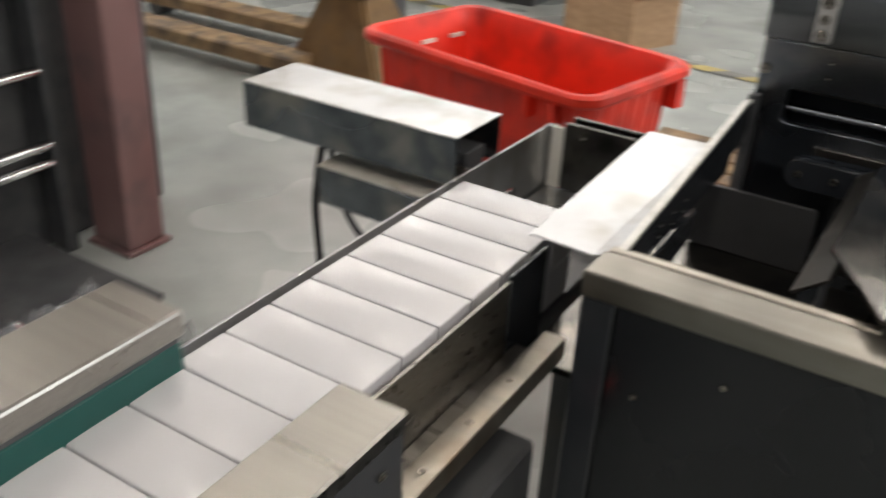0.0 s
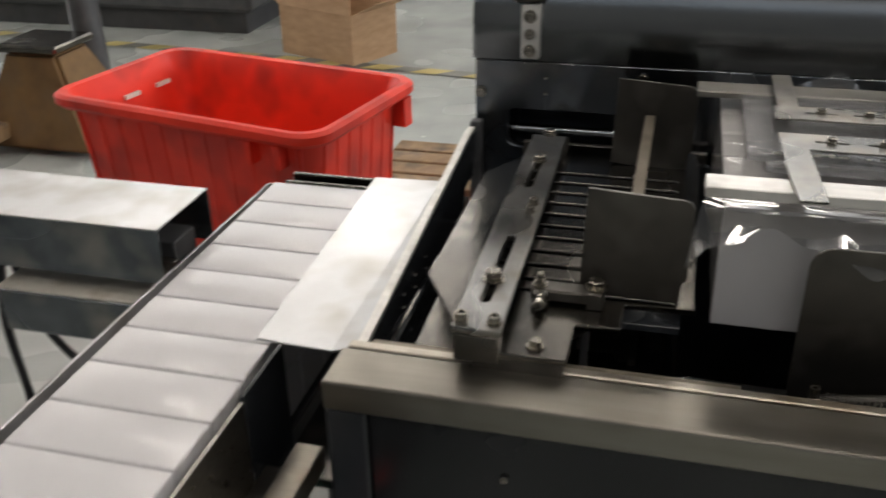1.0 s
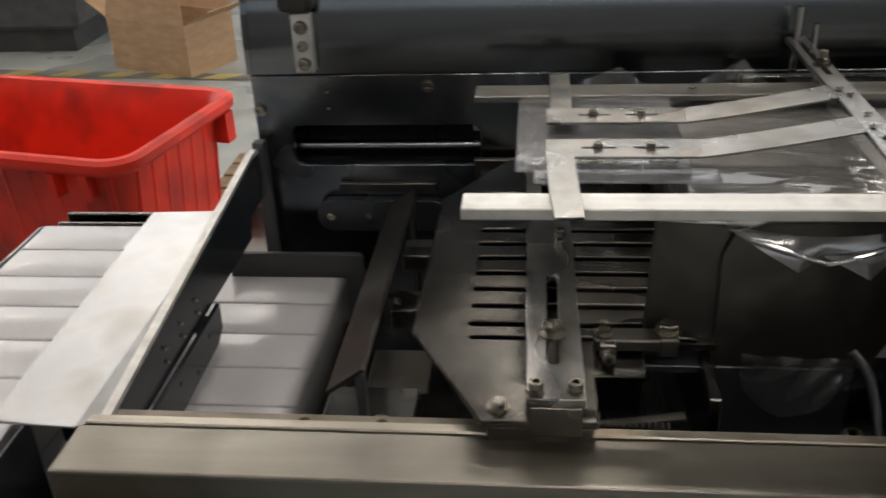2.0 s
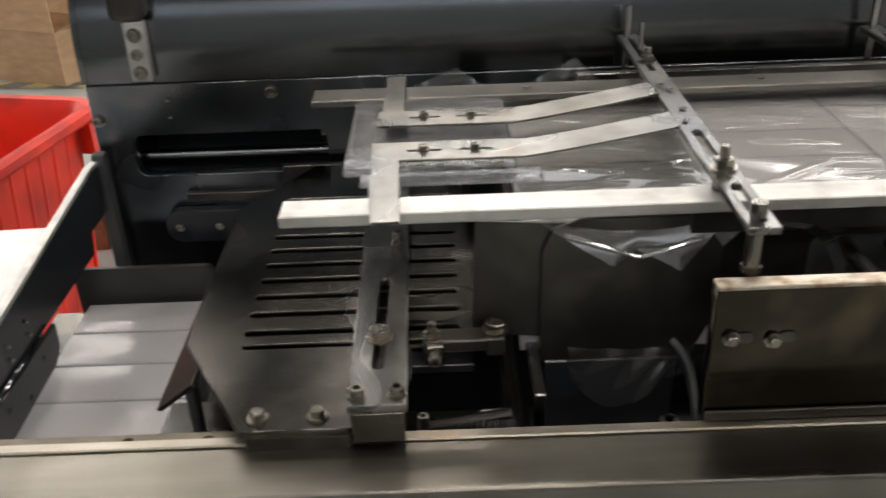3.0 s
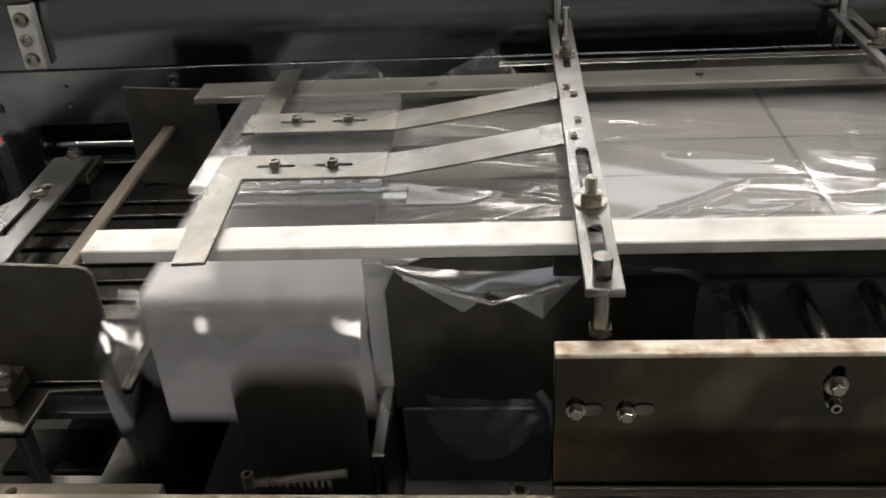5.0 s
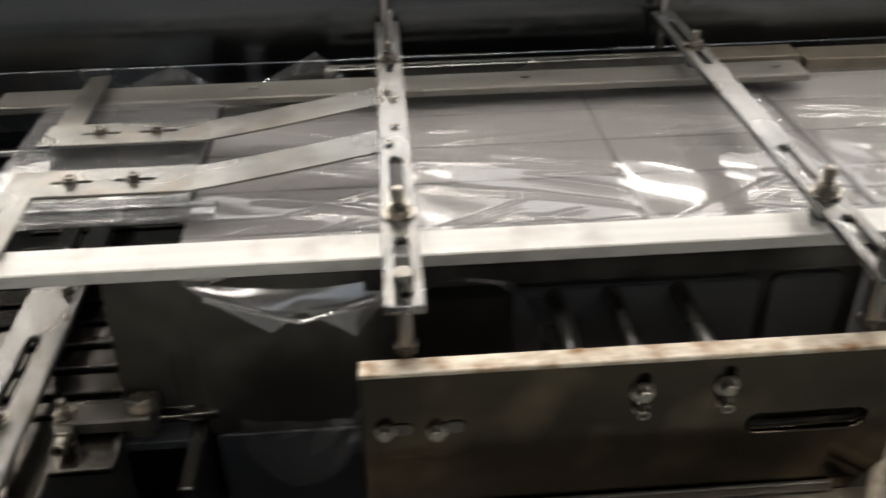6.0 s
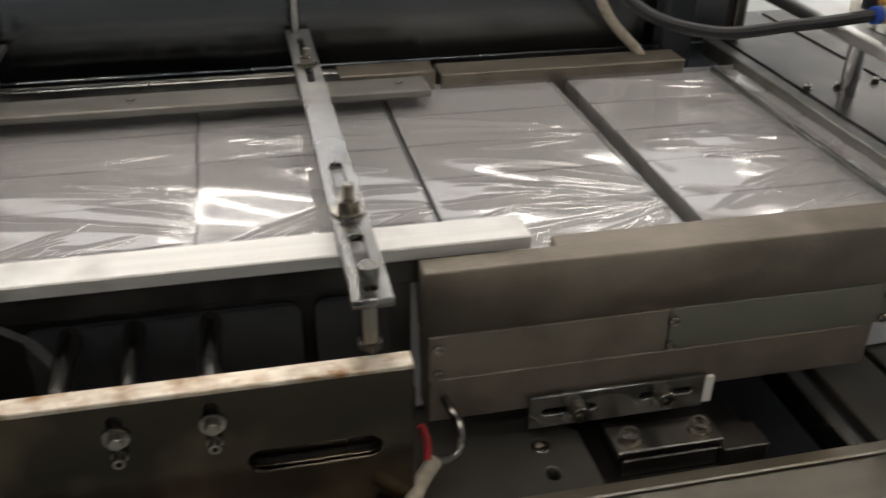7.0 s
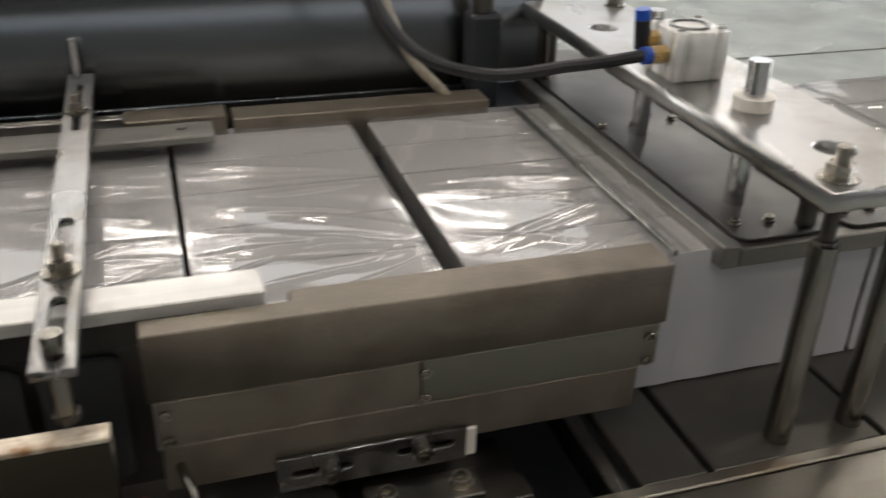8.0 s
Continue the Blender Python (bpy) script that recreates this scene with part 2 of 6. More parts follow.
FILM_LOOSE = clear("loose_film", (0.97, 0.965, 0.95), 0.03, 0.06, 0.0, (12, 20, 14), 0.08)
ACRYLIC = clear("acrylic_plate", (0.8, 0.8, 0.8), 0.16, 0.12, 0.1, (30, 30, 30), 0.05)
GLASS = clear("window_glass", (0.95, 0.97, 0.97), 0.0, 0.02, 0.0)
LAMP_ON = glow("lamp_diffuser", (1.0, 0.925, 0.84), 36.0)
LED_RED = glow("red_led", (1.0, 0.03, 0.02), 3.0)

# ---------- building helpers ----------
PLACES = {}


def thing(name, place=(0, 0, 0), label="", category="", group="", kind=""):
    ob = new(name)
    ob.empty_display_size = 0.02
    ob.location = place
    PLACES[ob.name] = Vector(place)
    return tagged(ob, label, category, group, kind)


def finish(me, material):
    me.materials.clear()
    me.materials.append(material)
    return me


def to_mesh(name, bm, material):
    me = bpy.data.meshes.new(name)
    bmesh.ops.recalc_face_normals(bm, faces=bm.faces)
    bm.to_mesh(me)
    bm.free()
    for f in me.polygons:
        f.use_smooth = False
    return finish(me, material)


def part(name, bm, material, parent=None, label="", smooth=False):
    """One mesh object, given in the place's metres, under a thing or a part (or on its own)."""
    me = bm if isinstance(bm, bpy.types.Mesh) else to_mesh(name, bm, material)
    finish(me, material)
    if smooth:
        for f in me.polygons:
            f.use_smooth = True
        me.set_sharp_from_angle(angle=radians(35))
    ob = new(name, me)
    if parent:
        me.transform(Matrix.Translation(-PLACES[parent.name]))
        ob.parent = parent
        PLACES[ob.name] = PLACES[parent.name]
    else:
        PLACES[ob.name] = Vector((0, 0, 0))
    return tagged(ob, label)


def box(bm, x0, x1, y0, y1, z0, z1, bevel=0.0, seg=1):
    got = bmesh.ops.create_cube(bm, size=1.0)["verts"]
    for v in got:
        v.co = Vector(((x0 + x1) / 2 + v.co.x * (x1 - x0), (y0 + y1) / 2 + v.co.y * (y1 - y0), (z0 + z1) / 2 + v.co.z * (z1 - z0)))
    if bevel:
        edges = list({e for v in got for e in v.link_edges})
        bmesh.ops.bevel(bm, geom=edges, offset=bevel, segments=seg, affect="EDGES", profile=0.5)
    return bm


def rod(bm, a, b, r, seg=16, r2=None, cap=True):
    a, b = Vector(a), Vector(b)
    m = Matrix.Translation((a + b) / 2) @ (b - a).to_track_quat("Z", "Y").to_matrix().to_4x4()
    bmesh.ops.create_cone(bm, cap_ends=cap, segments=seg, radius1=r, radius2=r if r2 is None else r2, depth=(b - a).length, matrix=m)
    return bm


def bx(*args, **kw):
    return box(bmesh.new(), *args, **kw)


def rd(*args, **kw):
    return rod(bmesh.new(), *args, **kw)


def prism(points, axis, lo, hi, bevel=0.0):
    """A closed outline in the two other axes, drawn out along axis from lo to hi."""
    bm = bmesh.new()
    put = {"x": lambda p, d: (d, p[0], p[1]), "y": lambda p, d: (p[0], d, p[1]), "z": lambda p, d: (p[0], p[1], d)}[axis]
    a = [bm.verts.new(put(p, lo)) for p in points]
    b = [bm.verts.new(put(p, hi)) for p in points]
    bm.faces.new(a)
    bm.faces.new(b)
    for i in range(len(points)):
        j = (i + 1) % len(points)
        bm.faces.new((a[i], a[j], b[j], b[i]))
    if bevel:
        bmesh.ops.recalc_face_normals(bm, faces=bm.faces)
        bmesh.ops.bevel(bm, geom=list(bm.edges), offset=bevel, segments=1, affect="EDGES")
    return bm


def slot(x0, x1, y0, y1, n=6):
    """A rounded slot's outline; round at the two ends of its longer side."""
    pts = []
    if x1 - x0 >= y1 - y0:
        r, cy = (y1 - y0) / 2, (y0 + y1) / 2
        for k in range(n + 1):
            a = math.pi / 2 + math.pi * k / n
            pts.append((x0 + r + r * math.cos(a), cy + r * math.sin(a)))
        for k in range(n + 1):
            a = -math.pi / 2 + math.pi * k / n
            pts.append((x1 - r + r * math.cos(a), cy + r * math.sin(a)))
    else:
        pts = [(y, x) for x, y in slot(y0, y1, x0, x1, n)]
        pts.reverse()
    return pts


def rounded(x0, x1, y0, y1, r, n=6):
    pts = []
    for cx, cy, a0 in ((x1 - r, y1 - r, 0), (x0 + r, y1 - r, 90), (x0 + r, y0 + r, 180), (x1 - r, y0 + r, 270)):
        for k in range(n + 1):
            a = radians(a0 + 90 * k / n)
            pts.append((cx + r * math.cos(a), cy + r * math.sin(a)))
    return pts


def circle(cx, cy, r, n=20):
    return [(cx + r * math.cos(2 * math.pi * k / n), cy + r * math.sin(2 * math.pi * k / n)) for k in range(n)]


def cut_plate(outer, holes, lo, hi, axis="z", bevel=0.0006):
    """A plate with holes, its outline in the plane across axis, between lo and hi."""
    cu = bpy.data.curves.new("outline", "CURVE")
    cu.dimensions, cu.fill_mode = "2D", "BOTH"
    cu.extrude = (hi - lo) / 2 - bevel
    cu.bevel_depth, cu.bevel_resolution = bevel, 0
    for pts in (outer, *holes):
        sp = cu.splines.new("POLY")
        sp.points.add(len(pts) - 1)
        for q, (u, v) in zip(sp.points, pts):
            q.co = (u, v, 0, 1)
        sp.use_cyclic_u = True
    ob = new("outline", cu)
    me = bpy.data.meshes.new_from_object(ob.evaluated_get(bpy.context.evaluated_depsgraph_get()))
    bpy.data.objects.remove(ob)
    bm = bmesh.new()
    bm.from_mesh(me)
    bmesh.ops.remove_doubles(bm, verts=bm.verts, dist=0.00002)
    bm.to_mesh(me)
    bm.free()
    mid = (lo + hi) / 2
    turn = {"z": Matrix.Translation((0, 0, mid)),
            "y": Matrix.Translation((0, mid, 0)) @ Matrix.Rotation(radians(90), 4, "X"),
            "x": Matrix(((0, 0, 1, mid), (1, 0, 0, 0), (0, 1, 0, 0), (0, 0, 0, 1)))}[axis]
    me.transform(turn)
    return me


BOLTS = {}


def bolt_mesh(kind, r, h):
    key = (kind, r, h)
    if key in BOLTS:
        return BOLTS[key]
    bm = bmesh.new()
    if kind == "hex":
        rod(bm, (0, 0, 0), (0, 0, 0.0015), r * 1.35, 18)
        rod(bm, (0, 0, 0.0015), (0, 0, h * 0.85), r, 6)
        rod(bm, (0, 0, h * 0.85), (0, 0, h), r, 6, r * 0.86)
    elif kind == "nut":
        rod(bm, (0, 0, 0), (0, 0, 0.0015), r * 1.45, 20)
        rod(bm, (0, 0, 0.0015), (0, 0, h * 0.45), r, 6)
        rod(bm, (0, 0, h * 0.45), (0, 0, h * 0.95), r * 0.55, 12)
        rod(bm, (0, 0, h * 0.95), (0, 0, h), r * 0.55, 12, r * 0.42)
    else:
        n = 16
        if kind == "cap":
            rod(bm, (0, 0, 0), (0, 0, 0.0012), r * 1.25, n)
        rings = [(r, 0.0012), (r, h * 0.92), (r * 0.93, h), (r * 0.56, h), (r * 0.5, h * 0.45)]
        loops = [[bm.verts.new((q * math.cos(2 * math.pi * k / n), q * math.sin(2 * math.pi * k / n), z)) for k in range(n)] for q, z in rings]
        for a, b in zip(loops, loops[1:]):
            for k in range(n):
                bm.faces.new((a[k], a[(k + 1) % n], b[(k + 1) % n], b[k]))
        bm.faces.new(loops[-1])
    BOLTS[key] = to_mesh("bolt", bm, BOLT)
    return BOLTS[key]


def bolt(parent, place, kind="cap", r=0.005, h=0.006, up=(0, 0, 1), turn=0.0):
    ob = new("bolt", bolt_mesh(kind, r, h))
    ob.parent = parent
    ob.matrix_basis = Matrix.Translation(Vector(place) - PLACES[parent.name]) @ Vector(up).to_track_quat("Z", "Y").to_matrix().to_4x4() @ pose(0, 0, 0, 0, 0, turn)
    return ob


def tube(points, r, seg=10, closed=False):
    """A smooth hose through the points."""
    pts = [Vector(p) for p in points]
    fine = []
    for i in range(len(pts) - 1):
        p0, p1, p2, p3 = pts[max(i - 1, 0)], pts[i], pts[i + 1], pts[min(i + 2, len(pts) - 1)]
        for k in range(8):
            u = k / 8
            fine.append(0.5 * (2 * p1 + (p2 - p0) * u + (2 * p0 - 5 * p1 + 4 * p2 - p3) * u * u + (3 * p1 - p0 - 3 * p2 + p3) * u ** 3))
    fine.append(pts[-1])
    bm = bmesh.new()
    loops = []
    for i, p in enumerate(fine):
        d = (fine[min(i + 1, len(fine) - 1)] - fine[max(i - 1, 0)]).normalized()
        side = d.cross(Vector((0.13, 0.31, 0.94))).normalized()
        up = side.cross(d)
        loops.append([bm.verts.new(p + r * (math.cos(2 * math.pi * k / seg) * side + math.sin(2 * math.pi * k / seg) * up)) for k in range(seg)])
    for a, b in zip(loops, loops[1:]):
        for k in range(seg):
            bm.faces.new((a[k], a[(k + 1) % seg], b[(k + 1) % seg], b[k]))
    bm.faces.new(loops[0])
    bm.faces.new(loops[-1])
    return bm


def sheet(nu, nv, at):
    """A soft sheet: at(u, v) gives the place for u, v in 0 to 1."""
    bm = bmesh.new()
    grid = [[bm.verts.new(at(i / nu, j / nv)) for j in range(nv + 1)] for i in range(nu + 1)]
    for i in range(nu):
        for j in range(nv):
            bm.faces.new((grid[i][j], grid[i + 1][j], grid[i + 1][j + 1], grid[i][j + 1]))
    return bm

# ---------- the hall ----------
tagged(part("floor", bx(-9, 9, -7, 8, FLOOR - 0.1, FLOOR), CONCRETE), "grey-green painted concrete floor, worn and glossy", "floor", kind="structure")


def hall():
    z0, z1 = FLOOR - 0.1, 7.0
    bm = bmesh.new()
    for a in ((9, 9.2, -7.2, 0.4, z0, z1), (9, 9.2, 6.0, 8.2, z0, z1), (9, 9.2, 0.4, 6.0, z0, 1.5), (9, 9.2, 0.4, 6.0, 4.3, z1)):
        box(bm, *a)
    tagged(part("wall_east", bm, WALL), "grey painted hall wall with a large side window", "wall", kind="structure")
    # south wall with a high window
    bm = bmesh.new()
    for a in ((-9, 9, -7.2, -7, z0, 3.6), (-9, 9, -7.2, -7, 5.2, z1), (-9, -3.6, -7.2, -7, 3.6, 5.2), (6.0, 9, -7.2, -7, 3.6, 5.2)):
        box(bm, *a)
    tagged(part("wall_south", bm, WALL), "grey painted hall wall with a high window", "wall", kind="structure")
    back = thing("window_3", (1.2, -7.1, 3.6), "long high window in the plain hall wall", "window", kind="structure")
    bm = bmesh.new()
    for a in ((-3.6, 6.0, -7.15, -7.05, 3.6, 3.67), (-3.6, 6.0, -7.15, -7.05, 5.13, 5.2)):
        box(bm, *a)
    for k in range(7):
        x = -3.6 + 1.6 * k
        box(bm, max(x - 0.035, -3.6), min(x + 0.035, 6.0), -7.15, -7.05, 3.67, 5.13)
    part("window_frame", bm, BRUSHED_X, back)
    for k in range(6):
        pane = part("pane", bx(-3.56 + 1.6 * k, -2.04 + 1.6 * k, -7.1, -7.09, 3.68, 5.12), GLASS, back)
        pane.visible_shadow = False
    # north wall with a long high window
    bm = bmesh.new()
    for a in ((-9, 9, 8, 8.2, z0, 3.2), (-9, 9, 8, 8.2, 5.6, z1), (-9, -8, 8, 8.2, 3.2, 5.6), (8, 9, 8, 8.2, 3.2, 5.6)):
        box(bm, *a)
    tagged(part("wall_north", bm, WALL), "grey hall wall with a long high window", "wall", kind="structure")
    # west wall with a wide gate
    bm = bmesh.new()
    for a in ((-9.2, -9, -7.2, 0.8, z0, z1), (-9.2, -9, 5.2, 8.2, z0, z1), (-9.2, -9, 0.8, 5.2, 3.8, z1)):
        box(bm, *a)
    tagged(part("wall_west", bm, WALL), "grey hall wall with a wide open gate", "wall", kind="structure")
    tagged(part("ceiling", bx(-9.2, 9.2, -7.2, 8.2, z1, z1 + 0.1), CEIL), "grey sheet-metal hall roof", "ceiling", kind="structure")
    win = thing("window_1", (0, 8.1, 3.2), "long high window in the hall wall", "window", kind="structure")
    bm = bmesh.new()
    for a in ((-8, 8, 8.05, 8.15, 3.2, 3.27), (-8, 8, 8.05, 8.15, 5.53, 5.6)):
        box(bm, *a)
    for k in range(9):
        x = -8 + 2.0 * k
        box(bm, max(x - 0.035, -8), min(x + 0.035, 8), 8.05, 8.15, 3.27, 5.53)
    part("window_frame", bm, BRUSHED_X, win)
    for k in range(8):
        pane = part("pane", bx(-8 + 2.0 * k + 0.04, -6.0 + 2.0 * k - 0.04, 8.09, 8.1, 3.28, 5.52), GLASS, win)
        pane.visible_shadow = False
    side = thing("window_2", (9.1, 3.2, 1.5), "large side window of the hall", "window", kind="structure")
    bm = bmesh.new()
    for a in ((9.05, 9.15, 0.4, 6.0, 1.5, 1.57), (9.05, 9.15, 0.4, 6.0, 4.23, 4.3)):
        box(bm, *a)
    for k in range(5):
        y = 0.4 + 1.4 * k
        box(bm, 9.05, 9.15, max(y - 0.035, 0.4), min(y + 0.035, 6.0), 1.57, 4.23)
    part("window_frame", bm, BRUSHED_X, side)
    for k in range(4):
        pane = part("pane", bx(9.09, 9.1, 0.44 + 1.4 * k, 1.76 + 1.4 * k, 1.58, 4.22), GLASS, side)
        pane.visible_shadow = False


hall()


def ceiling_lights():
    first = thing("ceiling_light", (0, 0, 4.2), "long white ceiling light with a glowing diffuser", "ceiling light", "ceiling lights")
    part("frame", bx(-0.65, 0.65, -0.09, 0.09, 4.24, 4.3, bevel=0.01), WALL, first)
    part("diffuser", bx(-0.6, 0.6, -0.05, 0.05, 4.2, 4.239, bevel=0.01), LAMP_ON, first)
    bm = bmesh.new()
    rod(bm, (-0.4, 0, 4.3), (-0.4, 0, 7.0), 0.004, 6)
    rod(bm, (0.4, 0, 4.3), (0.4, 0, 7.0), 0.004, 6)
    part("hanger", bm, BLACK, first)
    for y in (-2.4, -0.6, 1.6, 3.2, 4.8, 6.4):
        for x in (-5.2, -2.6, 0.0, 2.6, 5.2):
            if (x, y) != (0.0, -0.6):
                copy_thing(first, Matrix.Translation((x, y, 4.2)))
    first.location = (0, -0.6, 4.2)


ceiling_lights()

# ---------- the wrapping machine's frame ----------
XL, XR = -0.517, 1.05


def machine_frame():
    m = thing("wrapping_machine", (0.25, 0.1, FLOOR), "dark wrapping machine base with a stainless steel front beam", "machine")
    # beam along the front
    part("front_beam", bx(XL, XR, -0.136, -0.092, 0.842, 0.8655, bevel=0.002, seg=2), BEAM, m, "brushed stainless front beam")
    part("beam_lip", bx(XL + 0.004, XR, -0.0915, -0.083, 0.842, 0.8665, bevel=0.001), BRONZED, m, "warm worn edge strip")
    # dark see-through front doors in a frame
    bm = bmesh.new()
    box(bm, XL, XR, -0.134, -0.094, FLOOR, FLOOR + 0.06, bevel=0.002)
    for x in (XL, -0.075, 0.38, XR - 0.03):
        box(bm, x, x + 0.03, -0.134, -0.094, FLOOR + 0.06, 0.8415, bevel=0.002)
    part("front_frame", bm, FRAME_BLACK, m)
    for a, b in ((XL + 0.03, -0.075), (-0.045, 0.38), (0.41, XR - 0.03)):
        part("front_door", bx(a + 0.002, b - 0.002, -0.13, -0.125, FLOOR + 0.062, 0.84), SMOKED, m, "smoked dark acrylic door")
    bolt(m, (-0.39, -0.1305, 0.80), "socket", 0.003, 0.002, (0, -1, 0))
    bolt(m, (-0.46, -0.1305, 0.76), "socket", 0.003, 0.002, (0, -1, 0))
    # body behind the doors, and the side walls under the deck
    part("lower_body", bx(XL + 0.02, XR - 0.03, -0.05, 0.30, FLOOR, 0.36, bevel=0.003), BLACK, m)
    part("side_wall", bx(XL + 0.0, XL + 0.015, -0.093, 0.315, FLOOR, 0.70, bevel=0.001), DARK_BODY, m)
    part("well_floor", bx(-0.592, -0.285, -0.0715, 0.315, 0.706, 0.716, bevel=0.0008), WELL_STEEL, m, "glossy bare steel well floor")
    part("well_front", bx(-0.50, -0.12, -0.082, -0.072, 0.70, 0.842), FRAME_BLACK, m)
    # lifter shaft and the deck to its sides
    part("shaft_front", bx(-0.285, -0.12, -0.071, -0.064, 0.3605, 0.84), FRAME_BLACK, m)
    part("shaft_side", bx(-0.122, -0.114, -0.06, 0.30, 0.66, 0.872, bevel=0.001), GROUND, m, "upright ground steel bar")
    part("shaft_back", bx(-0.285, -0.12, 0.295, 0.303, 0.3605, 0.87), FRAME_BLACK, m)
    # deck right of the shaft
    part("under_deck", bx(-0.113, 0.29, -0.081, 0.31, 0.3605, 0.80, bevel=0.001), BLACK, m)
    part("deck_cross_bar", bx(0.27, 0.30, -0.08, 0.31, 0.80, 0.8515, bevel=0.002), DARK_PLATE, m)
    part("deck_plate", cut_plate([(0.228, -0.081), (0.343, -0.081), (0.3425, -0.036), (0.3345, -0.03), (0.3345, 0.0), (0.228, 0.0)], [circle(0.319, -0.044, 0.0062), slot(0.315, 0.3235, -0.072, -0.0605)], 0.852, 0.862), DECK, m)
    part("deck_plate", bx(0.505, 0.546, -0.081, 0.30, 0.855, 0.864, bevel=0.001), DECK, m)
    part("deck_plate", bx(0.551, 0.665, -0.081, 0.30, 0.855, 0.864, bevel=0.001), DECK, m)
    part("deck_plate", bx(0.669, XR, -0.081, 0.30, 0.855, 0.864, bevel=0.001), DECK, m)
    part("deck_rail", bx(0.488, 0.498, -0.081, 0.30, 0.84, 0.862, bevel=0.001), GROUND, m)
    part("deck_floor", bx(0.30, XR, -0.081, 0.31, 0.3605, 0.74, bevel=0.001), BLACK, m)
    part("rear_wall", bx(0.621, XR, 0.316, 0.4, FLOOR, 0.87, bevel=0.002), DARK_BODY, m)
    bolt(m, (0.319, -0.044, 0.8575), "socket", 0.0052, 0.0042)
    bolt(m, (0.038, -0.083, 0.8605), "cap", 0.004, 0.005)
    bolt(m, (-0.04, -0.076, 0.85), "cap", 0.006, 0.012)
    part("pipe", tube([(-0.028, -0.02, 0.882), (-0.02, -0.03, 0.874), (-0.018, -0.045, 0.862), (-0.018, -0.066, 0.845)], 0.0032, 10), FRAME_BLACK, m, "thin dark bent steel pipe", smooth=True)
    # low strip behind the beam by the well
    part("front_ledge", cut_plate([(-0.50, -0.082), (-0.24, -0.082), (-0.24, -0.07), (-0.50, -0.07)], [circle(-0.375, -0.076, 0.0038), circle(-0.325, -0.076, 0.0038)], 0.8425, 0.860), ALU_BLOCK, m)
    for x in (-0.375, -0.325):
        bolt(m, (x, -0.076, 0.852), "socket", 0.0036, 0.005)
    # small coil spring and pin left of the upright bar
    bm = bmesh.new()
    rod(bm, (-0.19, -0.063, 0.852), (-0.136, -0.06, 0.858), 0.0035, 10)
    for k in range(10):
        x = -0.183 + 0.004 * k
        rod(bm, (x, -0.0625, 0.8527), (x + 0.002, -0.0623, 0.8529), 0.0046, 10)
    part("spring", bm, DARK_PLATE, m)
    bolt(m, (-0.192, -0.065, 0.845), "cap", 0.0035, 0.018)
    return m


machine_frame()


